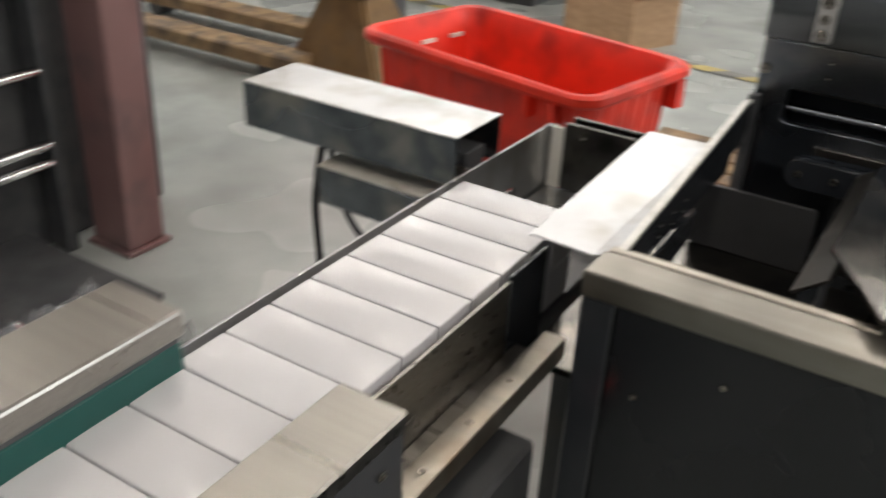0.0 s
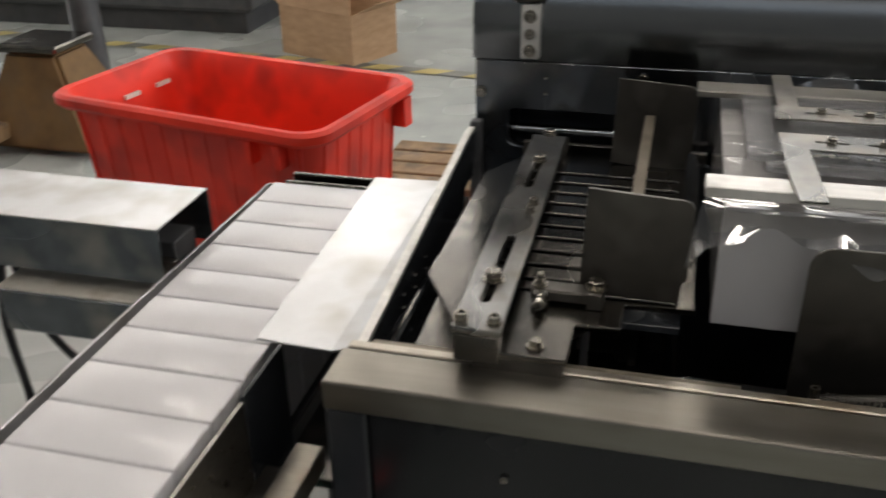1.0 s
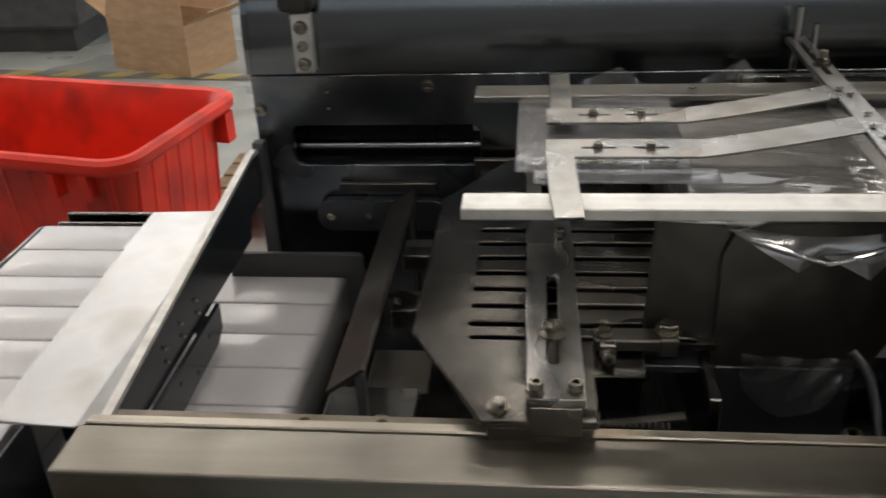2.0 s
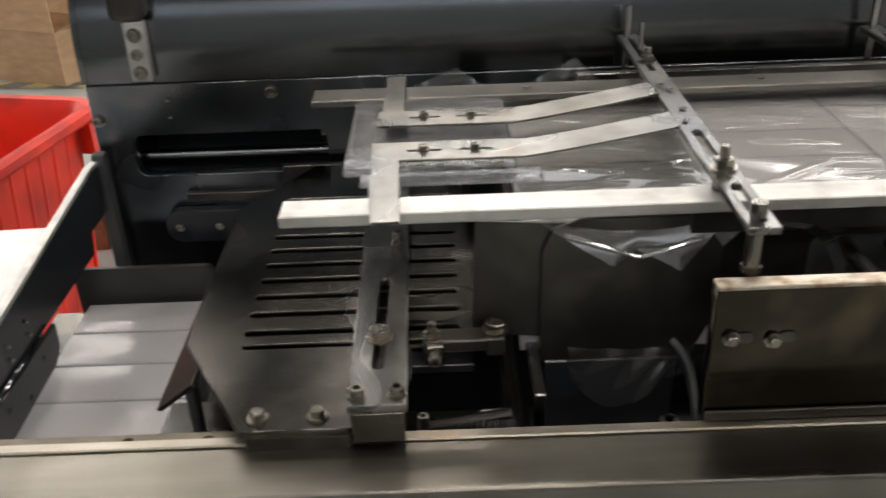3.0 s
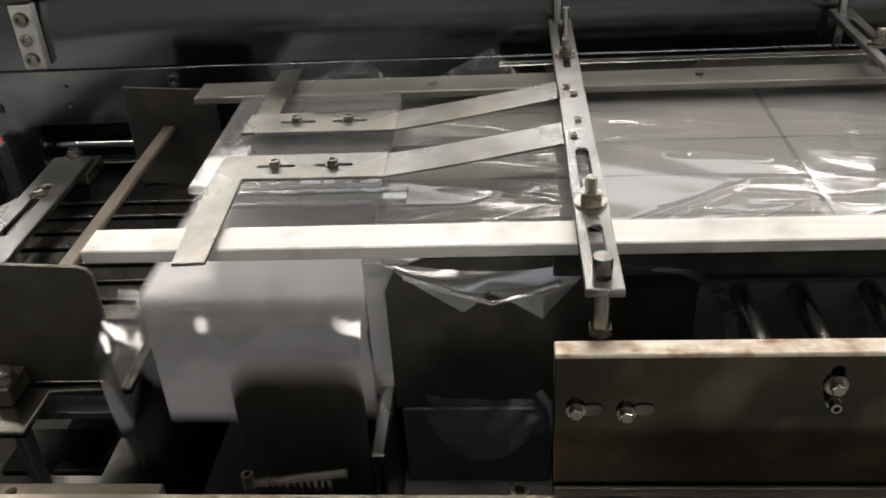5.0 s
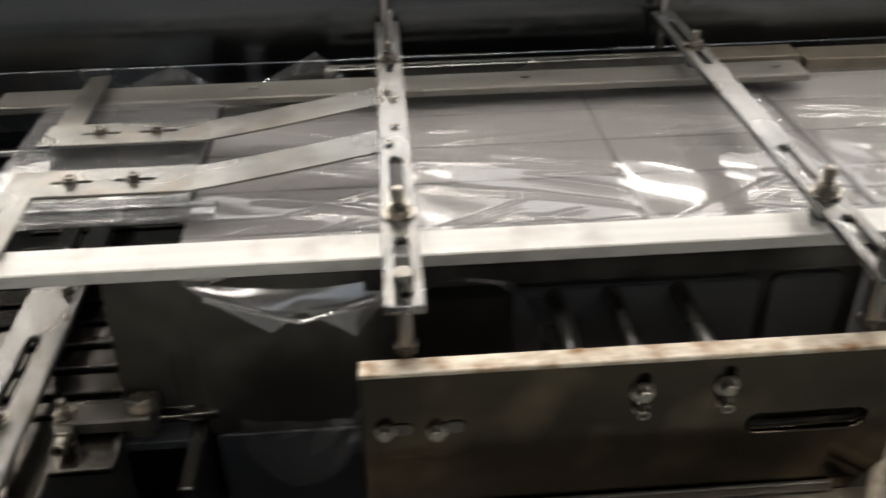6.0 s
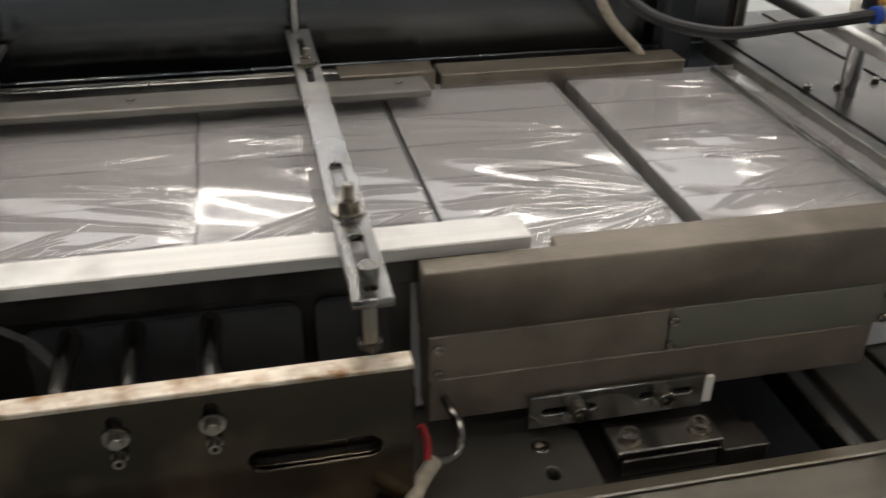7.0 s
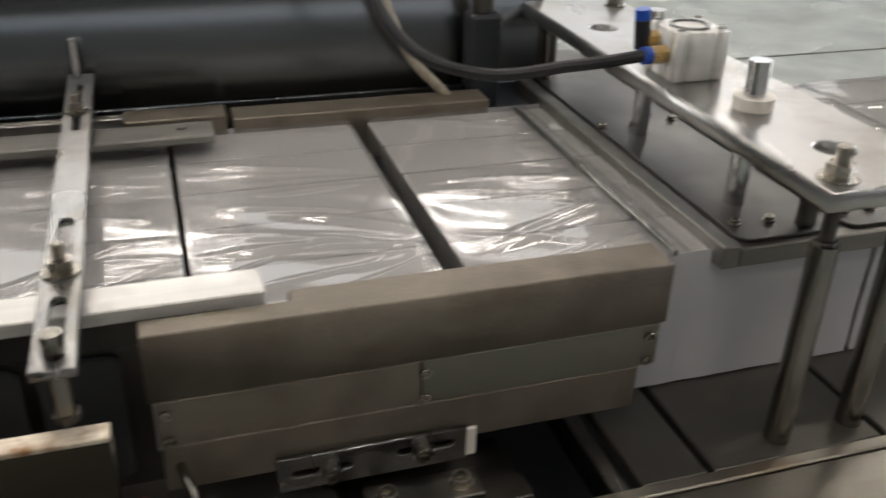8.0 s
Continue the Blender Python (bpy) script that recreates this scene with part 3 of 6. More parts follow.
def back_panel():
    """Lower back panel with its long slot, and the hood with its hinge above."""
    p = thing("rear_housing", (0.25, 0.33, FLOOR), "blued steel back panel of the wrapping machine with a long slot", "machine panel")
    outer = [(XL + 0.008, 0.70), (0.62, 0.70), (0.62, 0.9615), (XL + 0.008, 0.9615)]
    me = cut_plate(outer, [rounded(-0.476, -0.285, 0.868, 0.912, 0.01)], 0.32, 0.332, "y", 0.001)
    part("panel", me, BLUE_STEEL, p)
    for a in ((-0.482, -0.279, 0.405, 0.42, 0.85, 0.93), (-0.482, -0.279, 0.3325, 0.4048, 0.915, 0.93), (-0.482, -0.279, 0.3325, 0.4048, 0.85, 0.865), (-0.482, -0.479, 0.3325, 0.4048, 0.8652, 0.9148), (-0.282, -0.279, 0.3325, 0.4048, 0.8652, 0.9148)):
        part("slot_wall", bx(*a), FRAME_BLACK, p)
    part("slot_rail", rd((-0.4785, 0.345, 0.881), (-0.2825, 0.345, 0.881), 0.005), CHROME, p, "polished guide rod", smooth=True)
    part("slot_pin", bx(-0.294, -0.287, 0.343, 0.35, 0.896, 0.904, bevel=0.0008), NYLON, p, "small white pin in the slot")
    part("slot_pin_rail", bx(-0.478, -0.283, 0.372, 0.378, 0.894, 0.906), DARK_PLATE, p)
    for x, z in ((-0.504, 0.928), (-0.335, 0.951), (0.12, 0.951)):
        bolt(p, (x, 0.3195, z), "cap", 0.005, 0.004, (0, -1, 0))
    for z in (0.947, 0.93):
        bolt(p, (-0.4345, 0.3198, z), "socket", 0.002, 0.001, (0, -1, 0))
    # greasy chain guard low on the panel
    part("chain_guard", prism(rounded(-0.455, -0.32, 0.80, 0.835, 0.016), "y", 0.306, 0.319, 0.001), FRAME_BLACK, p)
    for x in (-0.44, -0.40, -0.36):
        bolt(p, (x, 0.3055, 0.818), "cap", 0.0036, 0.003, (0, -1, 0))
    part("guide_strip", bx(-0.43, -0.33, 0.311, 0.319, 0.842, 0.852, bevel=0.001), DARK_PLATE, p)
    part("rear_body", bx(XL + 0.008, 0.62, 0.4205, 0.94, FLOOR, 0.9625), DARK_BODY, p)
    h = thing("hood", (0.25, 0.4, 0.9635), "brushed stainless machine hood, hinged, with smears", "machine hood")
    fine = [(0.322, 0.9635), (0.322, 0.988)]
    for k in range(1, 17):
        a = radians(78 * k / 16)
        fine.append((0.322 + 0.13 * (1 - math.cos(a)), 0.988 + 0.13 * math.sin(a)))
    fine.append((0.95, 1.19))
    fine += [(a + 0.004, b - 0.003) for a, b in reversed(fine)]
    part("shell", prism(fine, "x", XL + 0.01, 0.6), HOOD, h, smooth=True)
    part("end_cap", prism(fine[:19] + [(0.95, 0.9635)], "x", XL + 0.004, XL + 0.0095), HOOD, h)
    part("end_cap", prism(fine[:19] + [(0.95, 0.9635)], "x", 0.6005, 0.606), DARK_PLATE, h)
    bm = bx(-0.4605, -0.4415, 0.310, 0.3215, 0.968, 1.024, bevel=0.001)
    hp = part("hinge", bm, ALU, h, "three-hole steel hinge leaf")
    for z in (0.977, 0.9945, 1.012):
        bolt(h, (-0.451, 0.3098, z), "socket" if z == 0.9945 else "cap", 0.0055, 0.004, (0, -1, 0))
    part("knuckle", bx(-0.472, -0.439, 0.308, 0.335, 1.0245, 1.06, bevel=0.006, seg=2), DARK_PLATE, h)


back_panel()


def infeed_wall():
    """Upright plate between conveyor and well, and the bright sheet lying over the cartons."""
    w = thing("divider_plate", (-0.51, 0.1, 0.70), "dark steel divider plate with a bright upper edge", "plate")
    me = prism([(-0.078, 0.8225), (0.245, 0.8225), (0.252, 0.843), (0.30, 0.843), (0.30, 0.89), (0.28, 0.892), (-0.078, 0.852)], "x", -0.512, -0.506, 0.0006)
    part("plate", me, FRAME_BLACK, w)
    part("edge_strip", prism([(-0.078, 0.8525), (0.28, 0.8925), (0.30, 0.8905), (0.30, 0.8945), (0.28, 0.8965), (-0.078, 0.8565)], "x", -0.5125, -0.5055), ALU, w, "bright machined edge")
    part("post", bx(-0.512, -0.50, 0.301, 0.313, 0.70, 0.90, bevel=0.001), BLACK, w)
    for k in range(6):
        bolt(w, (-0.5055, 0.02 + 0.035 * (k % 3), 0.835 + 0.012 * (k // 3)), "socket", 0.002, 0.001, (1, 0, 0))
    # skirt under the divider, with its rows of holes
    holes = [circle(-0.045 + 0.034 * k, 0.811 - 0.013 * (k % 2), 0.0026, 10) for k in range(5)]
    part("skirt", cut_plate([(-0.066, 0.785), (0.108, 0.792), (0.122, 0.8), (0.124, 0.822), (-0.066, 0.822)], holes, -0.5045, -0.5005, "x", 0.0004), FRAME_BLACK, w, "dark steel skirt with drilled holes")
    part("skirt_strap", bx(-0.5115, -0.505, 0.09, 0.105, 0.8, 0.8222), FRAME_BLACK, w)
    s = thing("cover_sheet", (-0.56, 0.09, 0.838), "bright zinc cover sheet over the infeed, stained", "cover sheet")
    part("sheet", cut_plate([(-0.598, -0.066), (-0.535, -0.07), (-0.535, 0.262), (-0.607, 0.258)], [], 0.8425, 0.8445, "z", 0.0004), ZINC, s)
    part("bent_flange", prism([(-0.5345, 0.8445), (-0.5125, 0.851), (-0.5125, 0.849), (-0.5345, 0.8425)], "y", -0.07, 0.262), ZINC, s)
    b = thing("back_stop", (-0.47, 0.27, 0.716), "dark steel back stop plate with rounded corners in the well", "stop plate")
    part("plate", prism(rounded(-0.54, -0.402, 0.7165, 0.796, 0.006, 4), "y", 0.263, 0.269, 0.0006), DARK_BODY, b)
    part("foot", bx(-0.535, -0.41, 0.2692, 0.29, 0.7163, 0.722, bevel=0.001), DARK_BODY, b)
    sc = thing("guide_plate", (-0.36, 0.12, 0.716), "bent dull steel guide plate beside the well", "guide plate")
    part("bent_plate", prism([(-0.375, 0.841), (-0.348, 0.861), (-0.345, 0.859), (-0.372, 0.839)], "y", -0.021, 0.28, 0.0004), DARK_PLATE, sc)
    part("foot_plate", bx(-0.387, -0.318, 0.0, 0.041, 0.794, 0.8, bevel=0.001), GROUND, sc, "bright steel foot plate")
    part("ledge", bx(-0.362, -0.312, 0.0415, 0.1, 0.789, 0.795, bevel=0.001), DARK_PLATE, sc)
    part("cross_piece", bx(-0.357, -0.312, 0.15, 0.185, 0.782, 0.802, bevel=0.001), STRIP, sc)
    part("cross_piece", bx(-0.357, -0.312, 0.232, 0.252, 0.795, 0.812, bevel=0.001), STRIP, sc)
    bolt(sc, (-0.352, 0.168, 0.802), "cap", 0.0035, 0.004)
    for y in (-0.0205, 0.267):
        part("post", bx(-0.3535, -0.3475, y, y + 0.013, 0.7163, 0.8565, bevel=0.001), BLACK, sc)
    part("side_rail", bx(-0.3575, -0.312, 0.2525, 0.2665, 0.782, 0.812, bevel=0.001), BLACK, sc)


infeed_wall()


def carriage():
    """The sliding carriage, given at its right-hand rest place."""
    c = thing("carriage", (-0.22, 0.1, 0.86), "sliding steel carriage with slotted cross bar and two dark paddles", "machine carriage")
    # slotted cross bar on two blocks
    part("cross_bar", cut_plate([(-0.2335, -0.1), (-0.2005, -0.1), (-0.2055, 0.275), (-0.2385, 0.275)], [slot(-0.2225, -0.2135, -0.066, 0.045), slot(-0.2265, -0.2175, 0.14, 0.225)], 0.894, 0.9, "z", 0.0008), GROUND, c, "bright slotted steel cross bar")
    part("end_block", bx(-0.2325, -0.2015, -0.1, -0.082, 0.8715, 0.8935, bevel=0.001), PLATE, c)
    part("end_block", bx(-0.240, -0.204, 0.255, 0.292, 0.882, 0.8935, bevel=0.001), BRUSHED_X, c)
    for x in (-0.2285, -0.2055):
        bolt(c, (x, -0.092, 0.9), "cap", 0.0045, 0.0065)
    bolt(c, (-0.218, -0.032, 0.9), "hex", 0.0065, 0.008, turn=12)
    bolt(c, (-0.222, 0.205, 0.9), "hex", 0.0055, 0.006, turn=20)
    bolt(c, (-0.211, 0.105, 0.9), "cap", 0.0036, 0.006)
    bolt(c, (-0.2115, 0.088, 0.9), "cap", 0.0036, 0.006)
    bolt(c, (-0.222, 0.278, 0.9), "hex", 0.0055, 0.006, turn=5)
    # folding paddles on both sides of the track
    lo, hi = 0.884, 0.9675
    for y, top in ((-0.004, hi), (0.258, hi + 0.002)):
        pts = [(-0.158, lo), (-0.085, lo - 0.008)]
        for k in range(5):
            a = radians(-60 + 37 * k)
            pts.append((-0.088 + 0.008 * math.cos(a), (lo + 0.02 if k < 2 else top - 0.012) + 0.008 * math.sin(a)))
        pts.append((-0.155, top))
        part("paddle", prism(pts, "y", y - 0.0015, y + 0.0015, 0.0004), DARK_PLATE, c, "dark steel folding paddle with rounded edge")
    part("tie_rod", bx(-0.128, -0.118, 0.0, 0.257, 0.93, 0.935, bevel=0.001), ALU_BLOCK, c, "flat tie bar between the paddles")
    # clamp arm that carries the front paddle
    part("clamp_arm", bx(-0.191, -0.142, -0.028, -0.012, 0.884, 0.893, bevel=0.0012), DARK_PLATE, c)
    part("clamp_block", bx(-0.150, -0.138, -0.03, -0.0065, 0.8815, 0.895, bevel=0.001), DARK_PLATE, c)
    bolt(c, (-0.144, -0.02, 0.895), "hex", 0.0062, 0.007)
    bolt(c, (-0.185, -0.021, 0.893), "nut", 0.0042, 0.011)
    bolt(c, (-0.183, -0.036, 0.889), "cap", 0.0042, 0.009, (0, -1, 0))
    part("clamp_plate", bx(-0.1885, -0.1775, -0.0355, -0.0285, 0.8818, 0.894, bevel=0.001), PLATE, c)
    return c


def slotted_table():
    """The sliding table under the carriage, given at its rest place."""
    t = thing("slotted_table", (-0.25, 0.1, 0.86), "dull steel sliding table plate with ten slots", "machine table")
    outer = [(-0.299, -0.097), (-0.232, -0.097), (-0.232, -0.05), (-0.2, -0.05), (-0.2, -0.014), (-0.15, -0.012), (-0.15, 0.300), (-0.296, 0.300), (-0.351, 0.212), (-0.352, -0.001)]
    holes = [slot(-0.3135, -0.162, -0.0125, -0.0055)]
    for k in range(10):
        y = 0.0045 + 0.0238 * k
        holes.append(slot(-0.3155, -0.165, y - 0.001, y + 0.0078))
    part("slotted_plate", cut_plate(outer, holes, 0.876, 0.8815, "z", 0.0008), PLATE, t, "")
    # Added black sheet: stands for the shade seen down through the slots.
    part("slot_dark_sheet", bx(-0.322, -0.158, -0.02, 0.235, 0.8625, 0.8685, bevel=0.0006), FRAME_BLACK, t, "added black sheet giving the dark under the slots")
    part("plate_edge", bx(-0.297, -0.234, -0.0965, -0.088, 0.862, 0.8755, bevel=0.001), DARK_PLATE, t)
    for x in (-0.290, -0.254):
        bolt(t, (x, -0.086, 0.8815), "hex", 0.0048, 0.006, turn=x * 900)
    part("slide", bx(-0.33, -0.14, 0.302, 0.309, 0.862, 0.8815, bevel=0.001), DARK_PLATE, t)
    return t


def pusher():
    """Three pairs of push rods on a cross head, given where they have just pushed a row into the shaft."""
    p = thing("pusher", (-0.265, 0.12, 0.74), "three pairs of bright steel push rods on a cross head", "pusher")
    for y in (0.121, 0.147, 0.172):
        for dy in (0.0, 0.008):
            part("push_rod", rd((-0.50, y + dy, 0.742), (-0.277, y + dy, 0.742), 0.0026, 12), CHROME, p, smooth=True)
    part("push_head", bx(-0.2768, -0.266, 0.114, 0.187, 0.733, 0.752, bevel=0.001), DARK_PLATE, p)
    return p


CARRIAGE = carriage()
PUSHER = pusher()
TABLE = slotted_table()


def folding_plate():
    f = thing("folding_plate", (-0.165, -0.03, 0.74), "dark rounded folding plate on its lift arm", "folding plate")
    pts = rounded(-0.204, -0.128, 0.80, 0.93, 0.016)
    part("plate", prism(pts, "y", -0.0315, -0.0285, 0.0004), DARK_PLATE, f)
    part("lift_arm", bx(-0.178, -0.162, -0.028, -0.02, 0.70, 0.86, bevel=0.001), BLACK, f)
    return f


FOLDER = folding_plate()


def fixed_folder(y, label):
    """Side folder that stays where it is, right of the carriage."""
    f = thing("side_folder", (-0.06, y, 0.80), label, "folding plate", "side folders")
    pts = [(-0.113, 0.862), (-0.012, 0.862), (0.0032, 0.895), (0.0032, 0.945), (-0.014, 0.9685), (-0.088, 0.9685), (-0.106, 0.962), (-0.113, 0.946)]
    part("plate", prism(pts, "y", y - 0.0015, y + 0.0015, 0.0006), DARK_PLATE, f)
    part("foot", bx(-0.11, -0.02, y - 0.002, y + 0.004, 0.801, 0.8615, bevel=0.001), FRAME_BLACK, f)


fixed_folder(-0.008, "dark rounded side folding plate behind clear film")
fixed_folder(0.262, "dark side folding plate at the back of the track")


def guide_bars():
    """Bars along the track, their hangers and the bent hold-down strips."""
    f = thing("front_guide_bar", (0.02, -0.006, 0.97), "bright milled aluminium guide bar along the packs", "guide bar")
    part("bar", bx(-0.276, 0.315, -0.018, 0.006, 0.9735, 0.9815, bevel=0.0008), ALU, f)
    part("rail", bx(-0.02, 0.30, -0.014, 0.003, 0.9575, 0.9733, bevel=0.001), DARK_PLATE, f)
    r = thing("rear_guide_bar", (0.02, 0.23, 0.97), "dull aluminium guide bar behind the packs", "guide bar")
    part("bar", bx(-0.283, 0.312, 0.217, 0.247, 0.9685, 0.9745, bevel=0.001), DULL_ALU, r)
    part("lip", bx(-0.10, 0.312, 0.248, 0.254, 0.9655, 0.9705, bevel=0.0006), STRIP, r)
    for x in (-0.1, 0.1, 0.29):
        bolt(r, (x, 0.232, 0.9745), "socket", 0.003, 0.0012)
    a = thing("hold_down_strip", (-0.17, 0.15, 0.985), "bent steel hold-down strip with two slotted screws", "hold-down strip", "hold-down strips")
    part("angle", cut_plate([(-0.222, 0.129), (-0.119, 0.129), (-0.119, 0.160), (-0.203, 0.160), (-0.203, 0.249), (-0.219, 0.249), (-0.219, 0.160), (-0.222, 0.160)],
                            [slot(-0.199, -0.174, 0.1428, 0.1472), slot(-0.163, -0.138, 0.1428, 0.1472)], 0.9815, 0.9835, "z", 0.0003), STRIP, a)
    bm = sheet(14, 3, lambda u, v: Vector((-0.1185 + 0.1085 * u, 0.129 + 0.014 * u + (0.031 - 0.002 * u) * v, 0.9832 + 0.0128 * u ** 1.2)))
    part("bent_tongue", solid(bm, 0.0014), STRIP, a)
    for x in (-0.187, -0.151):
        bolt(a, (x, 0.145, 0.9835), "cap", 0.0034, 0.0042)
    b = thing("hold_down_strip", (-0.17, 0.07, 0.985), "bent steel hold-down strip reaching over the front bar", "hold-down strip", "hold-down strips")
    part("angle", cut_plate([(-0.223, 0.058), (-0.223, 0.09), (-0.118, 0.09), (-0.118, 0.058), (-0.204, 0.058), (-0.201, -0.036), (-0.218, -0.037), (-0.221, 0.0)],
                            [slot(-0.199, -0.174, 0.0718, 0.0762), slot(-0.163, -0.138, 0.0718, 0.0762)], 0.983, 0.985, "z", 0.0003), STRIP, b)
    bm = sheet(14, 3, lambda u, v: Vector((-0.1175 + 0.1075 * u, 0.058 + 0.015 * u + (0.031 - 0.001 * u) * v, 0.9847 + 0.0113 * u ** 1.2)))
    part("bent_tongue", solid(bm, 0.0014), STRIP, b)
    for x in (-0.187, -0.151):
        bolt(b, (x, 0.074, 0.985), "cap", 0.0034, 0.0042)
    ac = thing("acrylic_plate", (-0.19, 0.15, 0.965), "clear acrylic hold-down plate with chipped edges", "acrylic plate")
    part("plate", bx(-0.245, -0.122, 0.072, 0.248, 0.9668, 0.9728, bevel=0.0012), ACRYLIC, ac)
    part("lip", bx(-0.232, -0.105, 0.052, 0.0715, 0.9668, 0.9708, bevel=0.001), ACRYLIC, ac)
    bm = bmesh.new()
    rnd = random.Random(4)
    for k in range(46):
        x, y = -0.228 + 0.1 * rnd.random(), 0.0735 + 0.004 * rnd.random()
        if k > 30:
            y = 0.23 + 0.006 * rnd.random()
        box(bm, x, x + 0.002 + 0.004 * rnd.random(), y, y + 0.001 + 0.002 * rnd.random(), 0.9731, 0.9737)
    tagged(part("chipped_glue", bm, NYLON, ac, "white chipped glue specks"), kind="stuff")


def solid(bm, thick):
    bmesh.ops.recalc_face_normals(bm, faces=bm.faces)
    bmesh.ops.solidify(bm, geom=list(bm.faces), thickness=thick)
    return bm


guide_bars()


def hanger(x):
    """Slotted cross strip over the track on two posts."""
    h = thing("cross_strip", (x, 0.1, 0.96), "slotted steel cross strip over the track on bolts", "cross strip", "cross strips")
    z0, z1 = 0.9905, 0.9955
    if x < 0.1:
        holes = [slot(x - 0.0042, x + 0.0042, -0.0755, -0.022), slot(x - 0.0042, x + 0.0042, -0.008, 0.068), slot(x - 0.003, x + 0.003, 0.20, 0.30)]
    else:
        holes = [slot(x - 0.0042, x + 0.0042, -0.0755, -0.022), slot(x - 0.0042, x + 0.0042, -0.012, 0.06), slot(x - 0.003, x + 0.003, 0.19, 0.29)]
    part("strip", cut_plate([(x - 0.0085, -0.081), (x + 0.0085, -0.081), (x + 0.0085, 0.312), (x - 0.0085, 0.312)], holes, z0, z1, "z", 0.0006), GROUND, h)
    part("post", rd((x, -0.0675, 0.9606), (x, -0.0675, 1.0045), 0.0048, 18), POST, h, "polished round post", smooth=True)
    part("post_nut", rd((x, -0.0675, 0.9606), (x, -0.0675, 0.9645), 0.0062, 6), DARK_PLATE, h)
    part("post", rd((x - 0.002, 0.302, 0.955), (x - 0.002, 0.302, 1.025), 0.0036, 14), CHROME, h, smooth=True)
    bolt(h, (x, 0.0, z1), "nut", 0.0062, 0.0155)
    part("spacer", rd((x, 0.0, 0.9818), (x, 0.0, z0 - 0.0002), 0.006, 14), BLACK, h)
    bolt(h, (x, 0.225, z1), "nut", 0.0055, 0.013)
    part("spacer", rd((x, 0.225, 0.9813), (x, 0.225, z0 - 0.0002), 0.005, 14), BLACK, h)
    if x < 0.1:
        part("stud", rd((x + 0.002, 0.262, z1), (x + 0.002, 0.262, 1.02), 0.0024, 10), CHROME, h, smooth=True)
        for y in (0.163, 0.150, 0.108, 0.084):
            bolt(h, (x - 0.003 if y in (0.084, 0.163) else x + 0.001, y, z1), "socket", 0.0026, 0.002)


hanger(0.0)
hanger(0.2235)


def outer_guard():
    """Front plate with the rusty top edge that carries the posts, and its cross rods."""
    g = thing("front_plate", (0.11, -0.08, 0.86), "dark polished steel plate with a rusty top edge on cross rods", "plate")
    me = cut_plate([(-0.022, 0.8665), (0.225, 0.8665), (0.24, 0.885), (0.24, 0.957), (-0.022, 0.957)],
                   [slot(0.163, 0.226, 0.908, 0.922), slot(0.1065, 0.1135, 0.928, 0.952), slot(0.147, 0.154, 0.929, 0.953)], -0.0835, -0.0735, "y", 0.0008)
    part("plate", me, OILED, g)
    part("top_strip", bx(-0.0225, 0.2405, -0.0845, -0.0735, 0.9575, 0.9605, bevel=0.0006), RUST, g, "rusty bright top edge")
    part("lower_lip", bx(-0.022, 0.215, -0.0865, -0.084, 0.8675, 0.8745, bevel=0.0006), DARK_PLATE, g)
    for x in (0.082, 0.113, 0.15):
        part("cross_rod", rd((x, -0.073, 0.942), (x, 0.0, 0.942), 0.0055, 14), GROUND, g, "ground cross rod", smooth=True)
    for x, z in ((-0.012, 0.926), (0.0125, 0.924), (0.11, 0.9405), (0.1505, 0.9415)):
        bolt(g, (x, -0.084, z), "hex", 0.0036, 0.005, (0, -1, 0), 15)
    for x, z in ((0.11, 0.9405), (0.1505, 0.9415)):
        part("washer", rd((x, -0.0838, z), (x, -0.085, z), 0.0056, 18), BOLT, g)
        bolt(g, (x, -0.084, z - 0.01), "cap", 0.0028, 0.006, (0, -1, 0))
    for x in (-0.005, 0.02):
        part("oblong_washer", prism(slot(x - 0.004, x + 0.006, 0.9225, 0.929), "y", -0.0846, -0.0838), DARK_PLATE, g)
    # Added strip imitating overhead light on the slot's lower inner face.
    part("slot_lit_face", bx(0.16, 0.229, -0.0732, -0.066, 0.904, 0.9145, bevel=0.0006), STRIP, g, "added bright strip for the slot's lit lower face")
    # dark inner side wall along the packs
    w = thing("inner_wall", (0.1, -0.004, 0.80), "dark steel inner wall along the pack track", "plate")
    part("wall", prism([(0.004, 0.80), (0.2572, 0.80), (0.2572, 0.88), (0.2545, 0.882), (0.2545, 0.956), (0.02, 0.956), (0.004, 0.94)], "y", -0.002, 0.002, 0.0005), DARK_PLATE, w)
    part("raised_panel", prism(rounded(0.06, 0.196, 0.87, 0.948, 0.008), "y", -0.0045, -0.0022, 0.0004), DARK_BODY, w)
    part("raised_panel", prism(rounded(0.203, 0.243, 0.87, 0.948, 0.006), "y", -0.0045, -0.0022, 0.0004), DARK_BODY, w)
    part("track", bx(-0.113, 0.30, 0.01, 0.255, 0.857, 0.8645, bevel=0.001), DARK_PLATE, w)


outer_guard()


